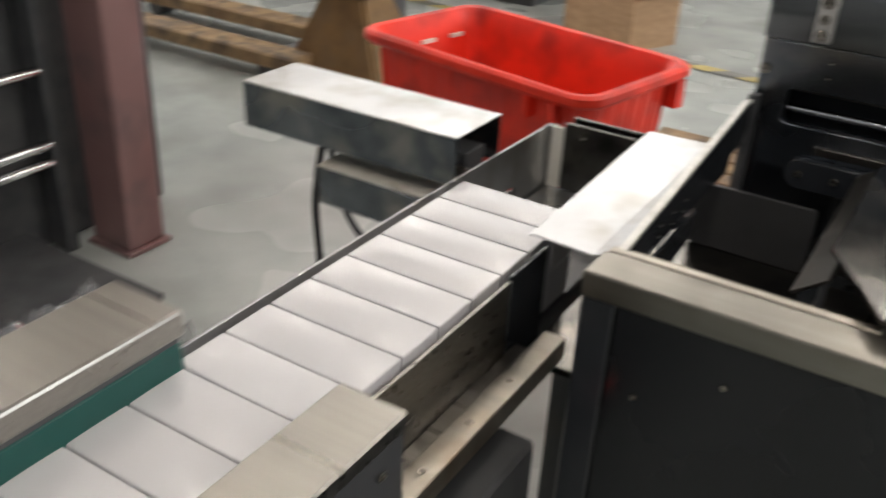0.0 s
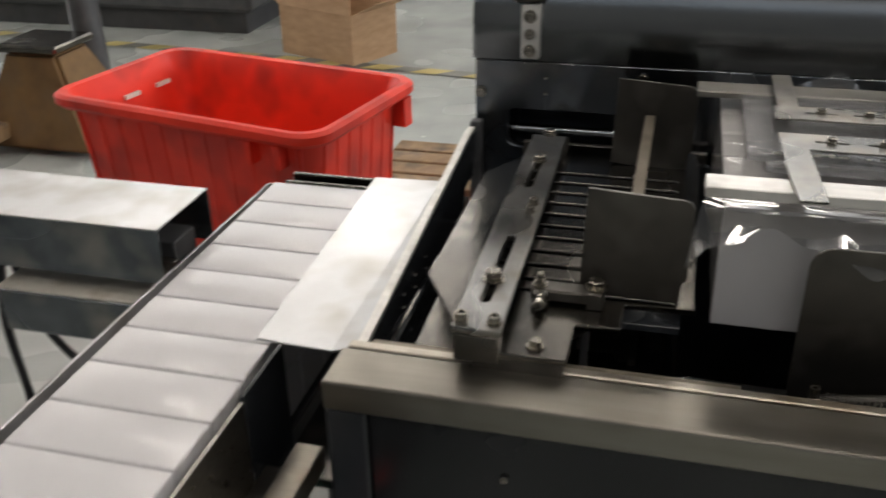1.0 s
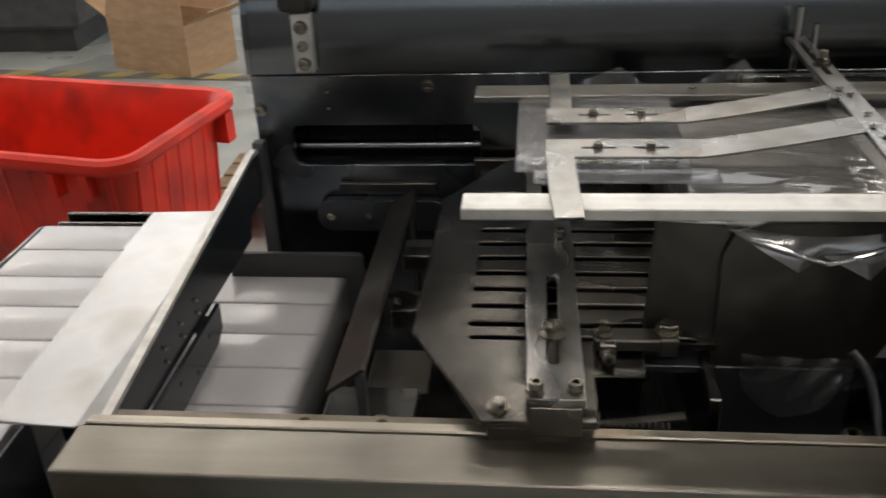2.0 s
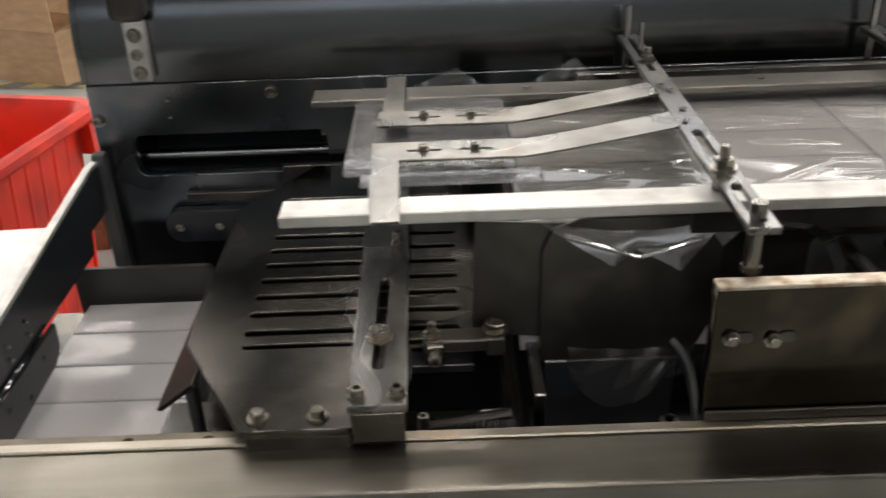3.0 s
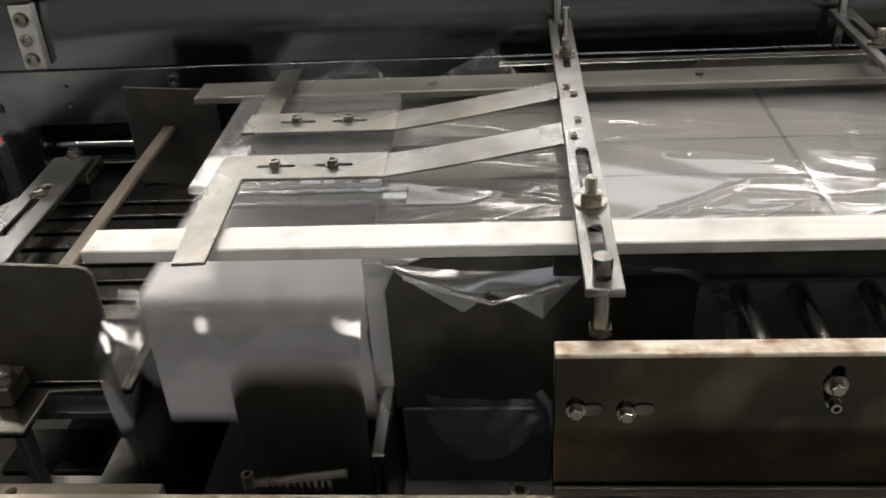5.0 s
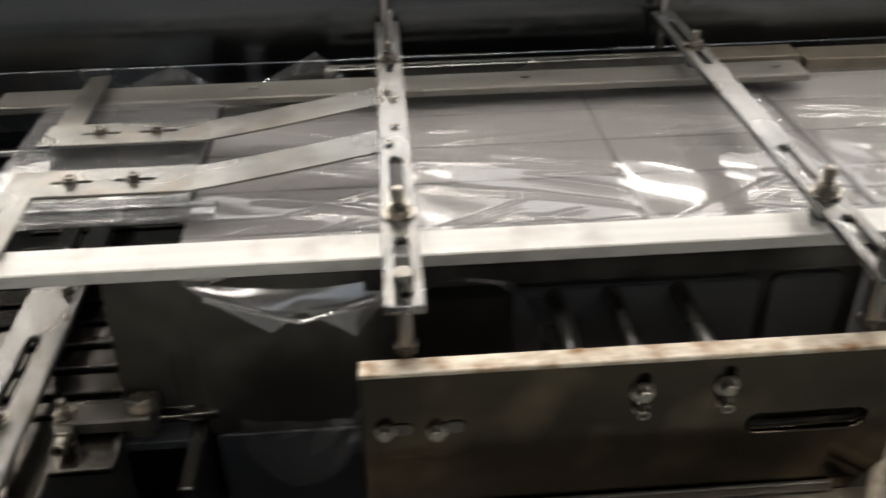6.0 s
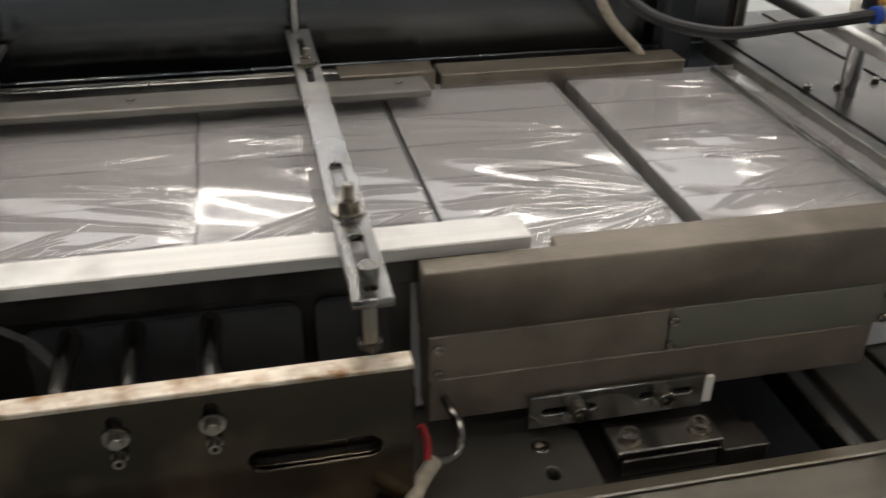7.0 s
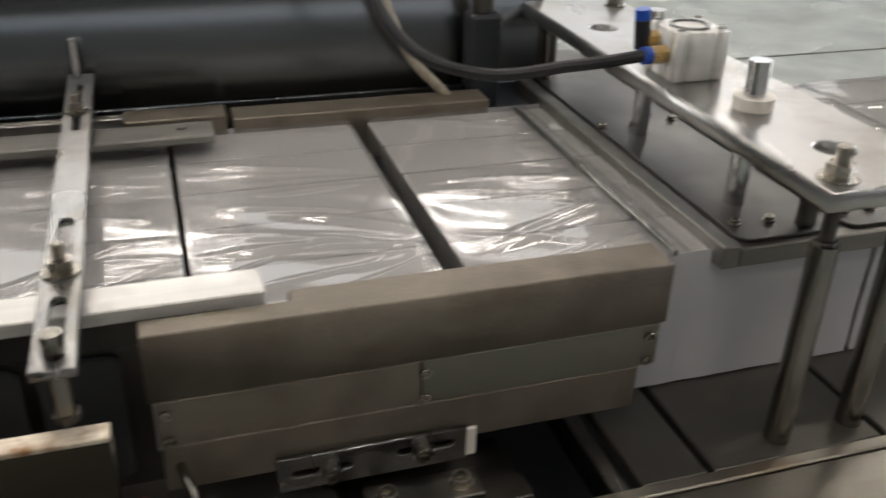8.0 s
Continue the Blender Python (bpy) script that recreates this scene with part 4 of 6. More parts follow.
def sealing_block():
    """Aluminium side block at the outlet with its lower strips and bracket."""
    b = thing("side_heater", (0.39, -0.03, 0.86), "dull aluminium side sealing block with screwed strips", "sealing block")
    outer = [(0.2555, -0.036), (0.531, -0.036), (0.531, -0.012), (0.329, -0.012), (0.3275, -0.0135), (0.3275, -0.0225), (0.2555, -0.0225)]
    part("upper_block", cut_plate(outer, [], 0.9385, 0.9765, "z", 0.001), ALU_BLOCK, b)
    part("strip", bx(0.257, 0.390, -0.0362, -0.0125, 0.911, 0.938, bevel=0.0006), ALU_BLOCK, b)
    part("strip", bx(0.3905, 0.5295, -0.0362, -0.0125, 0.911, 0.938, bevel=0.0004), GREENISH, b, "greenish steel strip")
    part("lower_block", bx(0.2575, 0.520, -0.0358, -0.0125, 0.882, 0.9105, bevel=0.001), ALU_BLOCK, b)
    for x in (0.262, 0.392, 0.523):
        for z in (0.931, 0.915):
            bolt(b, (x, -0.0362, z), "socket", 0.003, 0.0025, (0, -1, 0))
    k = thing("bracket", (0.38, -0.05, 0.80), "slotted steel angle bracket with four cap screws", "bracket")
    part("upright", cut_plate([(0.313, 0.872), (0.415, 0.872), (0.415, 0.8925), (0.313, 0.8925)], [slot(0.319, 0.352, 0.8795, 0.885), slot(0.376, 0.409, 0.8815, 0.887)], -0.041, -0.0375, "y", 0.0005), GROUND, k)
    part("foot", bx(0.357, 0.420, -0.063, -0.0412, 0.8605, 0.8655, bevel=0.0008), STRIP, k)
    part("foot_pad", bx(0.36, 0.418, -0.064, -0.03, 0.848, 0.860, bevel=0.0008), DARK_PLATE, k)
    part("white_tab", bx(0.4155, 0.421, -0.0405, -0.038, 0.8735, 0.891), NYLON, k)
    part("carrier", bx(0.345, 0.45, -0.07, 0.0, 0.8, 0.8475, bevel=0.002), DARK_PLATE, k)
    part("foot_extension", bx(0.4185, 0.446, -0.068, -0.048, 0.8485, 0.8615, bevel=0.0008), DARK_PLATE, k)
    bolt(k, (0.34, -0.0412, 0.882), "cap", 0.0052, 0.0065, (0, -1, 0))
    bolt(k, (0.39, -0.0412, 0.884), "cap", 0.0052, 0.0065, (0, -1, 0))
    bolt(k, (0.367, -0.054, 0.8655), "cap", 0.0055, 0.006)
    bolt(k, (0.409, -0.053, 0.8655), "cap", 0.0055, 0.006)
    r = thing("rear_heater", (0.38, 0.23, 0.86), "dull aluminium block behind the outlet track", "sealing block")
    part("block", bx(0.25, 0.325, 0.264, 0.29, 0.93, 0.9715, bevel=0.001), ALU_BLOCK, r)
    part("block", bx(0.329, 0.535, 0.262, 0.29, 0.93, 0.9685, bevel=0.001), ALU_BLOCK, r)
    part("foot", bx(0.26, 0.50, 0.26, 0.28, 0.80, 0.929, bevel=0.001), BLACK, r)
    t = thing("track_plate", (0.42, 0.12, 0.80), "steel track plate under the outlet packs", "plate")
    part("plate", bx(0.302, 0.487, 0.0, 0.26, 0.857, 0.8645, bevel=0.001), PLATE, t)
    part("support", bx(0.32, 0.47, 0.05, 0.2, 0.7405, 0.8565), BLACK, t)
    c = thing("rear_rail", (0.1, 0.29, 0.95), "thin steel rails behind the track", "rail")
    part("rail", bx(-0.05, 0.25, 0.272, 0.277, 0.95, 0.972, bevel=0.0008), GROUND, c)
    part("rail", bx(-0.05, 0.25, 0.29, 0.294, 0.948, 0.968, bevel=0.0008), DARK_PLATE, c)
    part("foot", bx(-0.05, 0.25, 0.27, 0.3, 0.80, 0.9475), BLACK, c)


sealing_block()


def outlet():
    """Press over the outlet: sole, top plate, posts and the air cylinder."""
    s = thing("press_sole", (0.61, 0.1, 0.95), "steel press sole with raised edge and screwed plates", "press")
    part("left_edge", bx(0.581, 0.5925, -0.0118, 0.40, 0.951, 0.966, bevel=0.0008), DULL_ALU, s, "machined edge bar")
    part("inner_lip", bx(0.5515, 0.5545, -0.006, 0.25, 0.9612, 0.9655, bevel=0.0006), GROUND, s)
    part("sole", bx(0.593, 0.745, -0.0116, 0.40, 0.951, 0.9635, bevel=0.001), DULL_ALU, s)
    part("cover_plate", cut_plate(rounded(0.5965, 0.668, -0.006, 0.39, 0.008), [], 0.964, 0.9662, "z", 0.0004), SOLE, s, "polished cover plate")
    part("cover_plate", cut_plate(rounded(0.674, 0.742, -0.006, 0.39, 0.008), [], 0.964, 0.9662, "z", 0.0004), SOLE, s, "polished cover plate")
    for x, y in ((0.602, 0.014), (0.626, 0.013), (0.597, 0.185), (0.623, 0.184), (0.659, 0.189), (0.604, 0.31), (0.681, 0.012), (0.7, 0.011)):
        bolt(s, (x + 0.002, y, 0.9662), "cap", 0.003, 0.004)
    t = thing("press_plate", (0.64, 0.08, 1.02), "thick aluminium top plate with large holes on steel posts", "press plate")
    outer = [(0.5875, -0.077), (0.672, -0.077), (0.672, 0.36), (0.5875, 0.36)]
    part("plate", cut_plate(outer, [circle(0.628, -0.027, 0.0122, 28), circle(0.617, 0.235, 0.012, 28)], 1.0185, 1.03, "z", 0.001), PRESS_ALU, t)
    for y in (0.042, 0.168):
        part("bush", rd((0.622, y, 1.0302), (0.622, y, 1.038), 0.0125, 28), NYLON, t, "white nylon bush", smooth=True)
        part("guide_pin", rd((0.622, y, 1.0382), (0.622, y, 1.060), 0.0068, 20), CHROME, t, smooth=True)
        part("guide_pin", rd((0.622, y, 0.9665), (0.622, y, 1.018), 0.0068, 20), CHROME, t, smooth=True)
    bolt(t, (0.602, -0.0625, 1.03), "nut", 0.0075, 0.0185)
    bolt(t, (0.66, 0.30, 1.03), "nut", 0.0065, 0.0165)
    for x, y in ((0.6015, -0.0655), (0.6535, -0.064)):
        part("post", rd((x, y, 0.8645), (x, y, 0.994), 0.0076, 24), POST, t, "polished steel post", smooth=True)
        part("stud", rd((x, y, 0.9942), (x, y, 1.0185), 0.0042, 16), DARK_PLATE, t, smooth=True)
        part("stud_nut", rd((x, y, 0.9942), (x, y, 0.9965), 0.0062, 6), DARK_PLATE, t)
    part("post", rd((0.615, 0.33, 0.9664), (0.615, 0.33, 1.018), 0.0078, 24), POST, t, smooth=True)
    part("standoff", rd((0.648, 0.004, 0.9668), (0.648, 0.004, 1.0183), 0.006, 16), DARK_PLATE, t, smooth=True)
    a = thing("air_cylinder", (0.603, 0.095, 1.0305), "square silver compact air cylinder with fittings", "air cylinder")
    outer = []
    cx, cy, w = 0.616, 0.114, 0.0185
    notch = [(-1, -0.62), (-0.84, -0.62), (-0.84, -0.44), (-1, -0.44), (-1, 0.44), (-0.84, 0.44), (-0.84, 0.62), (-1, 0.62), (-1, 1)]
    for k in range(4):
        ca, sa = math.cos(-k * math.pi / 2), math.sin(-k * math.pi / 2)
        outer += [(cx + w * (u * ca - v * sa), cy + w * (u * sa + v * ca)) for u, v in notch]
    part("body", cut_plate(outer, [], 1.0305, 1.0625, "z", 0.0004), ALU, a)
    part("bore_ring", cut_plate(circle(cx, cy, 0.0135, 28), [circle(cx, cy, 0.0115, 28)], 1.0626, 1.064, "z", 0.0002), GROUND, a)
    for u in (-1, 1):
        for v in (-1, 1):
            bolt(a, (cx + 0.0145 * u, cy + 0.0145 * v, 1.0625), "socket", 0.003, 0.002)
    part("fitting", rd((cx - 0.019, cy - 0.006, 1.046), (cx - 0.03, cy - 0.006, 1.046), 0.0062, 6), BRASS, a, "brass hose fitting")
    part("collar", rd((cx - 0.0302, cy - 0.006, 1.046), (cx - 0.036, cy - 0.006, 1.046), 0.0058, 16), BLUE_PLASTIC, a, "blue push-in collar", smooth=True)
    part("fitting", rd((cx - 0.019, cy + 0.008, 1.053), (cx - 0.028, cy + 0.008, 1.053), 0.0055, 6), BRASS, a)
    part("elbow", rd((cx - 0.0285, cy + 0.008, 1.047), (cx - 0.0305, cy + 0.008, 1.066), 0.0055, 16), RUBBER, a, smooth=True)
    part("collar", rd((cx - 0.0306, cy + 0.008, 1.0662), (cx - 0.0315, cy + 0.008, 1.073), 0.0052, 16), BLUE_PLASTIC, a, "blue push-in collar", smooth=True)
    h = thing("air_hose", (0.5, 0.1, 1.0), "black rubber air hose hanging in a bow", "hose")
    part("hose", tube([(0.581, 0.108, 1.046), (0.55, 0.112, 1.042), (0.53, 0.115, 1.04), (0.48, 0.125, 1.035), (0.44, 0.155, 1.044), (0.42, 0.19, 1.075), (0.415, 0.22, 1.12), (0.43, 0.28, 1.16), (0.46, 0.36, 1.17)], 0.0042), RUBBER, h, smooth=True)
    h2 = thing("air_hose", (0.5, 0.28, 1.0), "thin worn beige hose behind the track", "hose")
    part("hose", tube([(0.44, 0.345, 1.10), (0.455, 0.31, 1.05), (0.475, 0.29, 1.0), (0.51, 0.283, 0.96), (0.54, 0.283, 0.90), (0.55, 0.283, 0.866)], 0.0042), BEIGE, h2, smooth=True)
    v = thing("valve_box", (0.57, 0.31, 0.93), "grey steel valve holder behind the press", "valve holder")
    part("holder", bx(0.527, 0.555, 0.292, 0.315, 0.8645, 1.03, bevel=0.004, seg=2), FRAME_BLACK, v)
    part("cap", rd((0.541, 0.303, 1.0305), (0.541, 0.303, 1.05), 0.009, 16), DARK_PLATE, v, smooth=True)


outlet()


def heater_cable():
    c = thing("heater_cable", (0.25, -0.06, 0.87), "red and beige braided heater cable on a steel elbow", "cable")
    part("red_lead", tube([(0.2475, -0.066, 0.908), (0.2495, -0.07, 0.901), (0.2485, -0.076, 0.894)], 0.002, 8), RED_WIRE, c, "red lead", smooth=True)
    part("braid", tube([(0.2545, -0.066, 0.8835), (0.245, -0.076, 0.8795), (0.236, -0.09, 0.875), (0.226, -0.106, 0.8715)], 0.0042, 12), BEIGE, c, "beige braided sleeve", smooth=True)
    part("elbow", tube([(0.2655, -0.0368, 0.8985), (0.2675, -0.046, 0.8975), (0.2705, -0.054, 0.892), (0.269, -0.061, 0.8845), (0.2625, -0.065, 0.882), (0.255, -0.0665, 0.8835)], 0.0024, 10), POST, c, "bare steel elbow", smooth=True)


heater_cable()

# ---------- cartons and packs ----------
LONG, WIDE, TALL, PITCH = 0.1345, 0.0513, 0.0465, 0.0527
ROW = 5


def carton_mesh():
    bm = bmesh.new()
    box(bm, 0, LONG, 0, WIDE, 0, TALL - 0.0012, bevel=0.0016, seg=2)
    body = to_mesh("carton", bm, WHITE_CARTON)
    top = sheet(10, 6, lambda u, v: Vector((0.0012 + u * (LONG - 0.0024), 0.0015 + v * (WIDE - 0.003), TALL - 0.0011 + 0.0013 * math.sin(math.pi * u) ** 0.7 * math.sin(math.pi * v))))
    lid = to_mesh("lid", top, WHITE_CARTON)
    if lid.polygons[30].normal.z < 0:
        lid.flip_normals()
    for f in lid.polygons:
        f.use_smooth = True
    return body, lid


CARTON, LID = carton_mesh()


def put_carton(name, parent, x, y, z):
    ob = new(name, CARTON)
    if parent:
        ob.parent = parent
    ob.location = (x, y, z)
    lid = new("lid", LID)
    lid.parent = ob
    return ob


def creases(xs, ys, seed, wide, deep, front=9, rear=13):
    """Height of film creases over a grid, in metres: thin long folds that fan out from the front edge, gentler ones behind."""
    rnd = random.Random(seed)
    h = 0.0003 * np.sin(xs * 95 + ys * 60 + seed) * np.sin(ys * 70 - xs * 25 + 2.1 * seed)
    for k in range(front + rear):
        if k < front:
            x0, y0, a, far, w = rnd.uniform(-0.2, 0.95) * wide, rnd.uniform(-0.004, 0.03), radians(rnd.uniform(8, 38)), rnd.uniform(0.06, 0.15), rnd.uniform(0.0018, 0.004)
        else:
            x0, y0, a, far, w = rnd.uniform(-0.1, 0.7) * wide, rnd.uniform(0.2, 0.97) * deep, radians(rnd.uniform(-20, 6)), rnd.uniform(0.06, 0.14), rnd.uniform(0.002, 0.0045)
        bend = rnd.uniform(-1.6, 0.6)
        along = (xs - x0) * math.cos(a) + (ys - y0) * math.sin(a)
        off = -(xs - x0) * math.sin(a) + (ys - y0) * math.cos(a) - bend * along * along
        u = np.clip(along / far, 0, 1)
        h = h + rnd.uniform(0.18, 0.4) * w * np.sin(math.pi * u) ** 0.8 * np.exp(-(off / (w * (1.2 - 0.5 * u))) ** 2)
    return h


def wrap_mesh(seed, length):
    """Film round a pack: creased top, and slack sides."""
    deep = PITCH * ROW
    hi = 2 * TALL + 0.0016
    nx, ny = 90, 170
    us, vs = np.meshgrid(np.linspace(0, 1, nx + 1), np.linspace(0, 1, ny + 1), indexing="ij")
    ease = np.minimum(1, 18 * np.minimum(np.minimum(us, 1 - us), np.minimum(2 * vs, 1 - vs)))
    zs = hi + creases(us * length, vs * deep, seed, length, deep) * ease
    verts = np.stack((us * length, vs * deep, zs), -1).reshape(-1, 3)
    at = np.arange((nx + 1) * (ny + 1)).reshape(nx + 1, ny + 1)
    faces = np.stack((at[:-1, :-1], at[1:, :-1], at[1:, 1:], at[:-1, 1:]), -1).reshape(-1, 4)
    verts, faces = verts.tolist(), faces.tolist()
    for x in (-0.0008, length + 0.0008):
        n = len(verts)
        for i in range(7):
            for j in range(25):
                verts.append((x + 0.0006 * noise.noise(Vector((i * 0.83, j * 0.37, seed + x * 50))), deep * j / 24, hi * (1 - i / 6)))
        faces += [(n + 25 * i + j, n + 25 * i + 25 + j, n + 25 * i + 26 + j, n + 25 * i + j + 1) for i in range(6) for j in range(24)]
    me = bpy.data.meshes.new("film")
    me.from_pydata(verts, [], faces)
    return me


def pack(seed):
    """Five by two cartons, its base at the thing's origin's height; the origin is its front left corner."""
    p = thing("carton_pack", (0, 0, 0), "pack of ten plain white cartons wrapped in creased clear film", "carton pack", "carton packs")
    for layer in range(2):
        for k in range(ROW):
            put_carton("carton", p, 0, k * PITCH, layer * TALL)
    part("film", wrap_mesh(seed, LONG), FILM, p, "creased clear film", smooth=True)
    hi = 2 * TALL + 0.0016
    for y in (-0.0012, PITCH * ROW + 0.0012):
        bm = sheet(40, 24, lambda u, v: Vector((LONG * u, y + 0.0008 * noise.noise(Vector((u * 8 + v * 2, v * 3, seed + y * 50))), hi * (1 - v))))
        part("end_film", bm, FILM_FRONT, p, "shrunk film end, whitened to make the pack front look lit", smooth=True)
    return p


def film_sheet(seed):
    """Loose film lying over the front edge of a freshly lifted pack; the origin is the pack's front left corner."""
    p = thing("film_sheet", (0, 0, 0), "loose clear film draped over the front of a pack", "film", "film sheets")
    hi = 2 * TALL + 0.0025

    def at(u, v):
        x = -0.014 + (LONG + 0.012) * u - 0.01 * v * (1 - u)
        wave = 0.0014 * math.sin(u * 9.5 + seed) + 0.0006 * math.sin(u * 21 + 2 * seed)
        q = (2.3 * u - 0.55 * v + 0.1 * seed) % 1.0
        fold = 0.0032 * (1 - abs(2 * q - 1)) ** 3 * math.sin(math.pi * min(1.0, 1.1 * v))
        w = v * (0.74 + 0.2 * math.sin(7.3 * u + 0.7 * seed) + 0.07 * math.sin(23 * u + seed))
        return Vector((x, 0.012 - 0.05 * w ** 0.9 - fold, hi - 0.027 * w ** 1.5 - 0.012 * max(0, 1 - 6 * u) * w + wave * w ** 3))
    part("front_drape", sheet(90, 20, at), FILM_DRAPE, p, smooth=True)

    return p


def film_side():
    """Film hanging down beside a freshly lifted pack, its front edge curled outwards."""
    p = thing("hanging_film", (0, 0, 0), "loose clear film hanging down beside a pack", "film", "hanging films")
    hi = 2 * TALL + 0.0025

    def hang(u, v):
        curl = max(0.0, 1 - 5 * u)
        return Vector((-0.016 - 0.004 * v + 0.014 * v * v * curl + 0.006 * math.sin(3 * u) * v, -0.036 + 0.29 * u, hi - 0.024 - 0.064 * v))
    part("side", sheet(40, 12, hang), FILM_SMOOTH, p, smooth=True)
    return p


TRACK_Z, LOW_Z = 0.8655, 0.7165
TRACK_Y = 0.0
SLOTS = (-0.2605, -0.1255, 0.0095, 0.1445, 0.2825, 0.4315, 0.566, 0.7045, 0.842)
TRAIN = [pack(k + 1) for k in range(7)]
FILMS = (film_sheet(3.0), film_sheet(8.0))
SIDES = (film_side(), film_side())


def carton_row():
    """Five cartons side by side; the origin is the row's front left lower corner."""
    p = thing("carton_row", (0, 0, 0), "row of five plain white glossy cartons side by side", "carton row", "carton rows")
    for k in range(ROW):
        put_carton("carton", p, 0, k * PITCH, 0)
    return p


NEXT = (carton_row(), carton_row())


def film_web():
    """The clear web over the first packs with its folded front flap."""
    w = thing("film_web", (-0.06, 0.1, 0.96), "clear film web with a folded flap over the folders", "film")
    hi = TRACK_Z + 2 * TALL + 0.0035

    def top(u, v):
        x, y = -0.122 + 0.126 * u, 0.012 + 0.24 * v
        return Vector((x, y, hi + float(creases(x + 0.122, y, 11, 0.13, 0.24, 9, 9))))
    part("web", sheet(80, 150, top), FILM_LOOSE, w, smooth=True)

    hem = ((-0.113, 0.966), (-0.069, 0.940), (-0.053, 0.9475), (-0.026, 0.935), (0.003, 0.9655))

    def flap(u, v):
        x = -0.113 + 0.116 * u
        k = max(i for i in range(4) if x >= hem[i][0] - 1e-9)
        q = (x - hem[k][0]) / (hem[k + 1][0] - hem[k][0])
        low = hem[k][1] * (1 - q) + hem[k + 1][1] * q
        high = 0.9685 - 0.0075 * math.sin(math.pi * u)
        drop = (high - low) * v
        lean = 0.010 * math.sin(math.pi * u * 2.0 + 0.4) * v
        return Vector((x, -0.008 - 0.55 * drop - 0.002 * math.sin(math.pi * v) * math.sin(math.pi * u) - 0.3 * lean, high - drop))
    part("flap", sheet(84, 14, flap), FILM_FLAP, w, "folded glossy flap", smooth=True)
    # Thin rolls laid along the flap's V-shaped highlights, to draw them bright.
    for x0, z0, x1, z1 in ((-0.1, 0.9635, -0.0535, 0.9465), (-0.0525, 0.9465, -0.016, 0.9575)):
        line = [(x0 + (x1 - x0) * k / 10, -0.0215 - 0.002 * math.sin(math.pi * k / 10), z0 + (z1 - z0) * k / 10 + 0.0012 * math.sin(math.pi * k / 10)) for k in range(11)]
        part("rolled_edge", tube(line, 0.0015, 8), FILM_ROLL, w, "rolled film edge drawing the flap's highlight line", smooth=True)

    def loop(u, v):
        pts = [(0.014, 0.969), (0.035, 0.9675), (0.055, 0.964), (0.07, 0.953), (0.078, 0.938), (0.081, 0.917), (0.081, 0.89)]
        f = u * (len(pts) - 1)
        k = min(int(f), len(pts) - 2)
        q = f - k
        return Vector((pts[k][0] * (1 - q) + pts[k + 1][0] * q - 0.006 * v, -0.02 + 0.003 * v, pts[k][1] * (1 - q) + pts[k + 1][1] * q - 0.004 * v))
    part("film_loop", sheet(36, 2, loop), FILM_EDGE, w, "rounded film edge", smooth=True)

    def lower(u, v):
        x = -0.094 + 0.092 * u
        deep = 0.02 + 0.026 * math.sin(math.pi * min(1, 1.5 * u)) ** 0.7 * (1 - 0.5 * u)
        return Vector((x, -0.012 - 0.010 * math.sin(math.pi * u) * (0.4 + v) - 0.002 * abs(math.sin(11 * u + 5 * v)), 0.8745 - deep * v))
    part("lower_flap", sheet(24, 10, lower), FILM_LOOSE, w, smooth=True)

    def ear(x0, wide, lift):
        def at(u, v):
            tip = u / 0.65 if u < 0.65 else (1 - u) / 0.35
            return Vector((x0 + wide * u, 0.256 + 0.003 * v, 0.9675 + v * lift * tip))
        return at
    for x0, wide, lift in ((-0.206, 0.073, 0.019), (-0.101, 0.071, 0.024)):
        part("rear_ear", sheet(20, 6, ear(x0, wide, lift)), FILM_SMOOTH, w, smooth=True)


film_web()

# ---------- the infeed conveyor ----------
CX, CY, CZ = -0.7375, 0.281, 0.7265


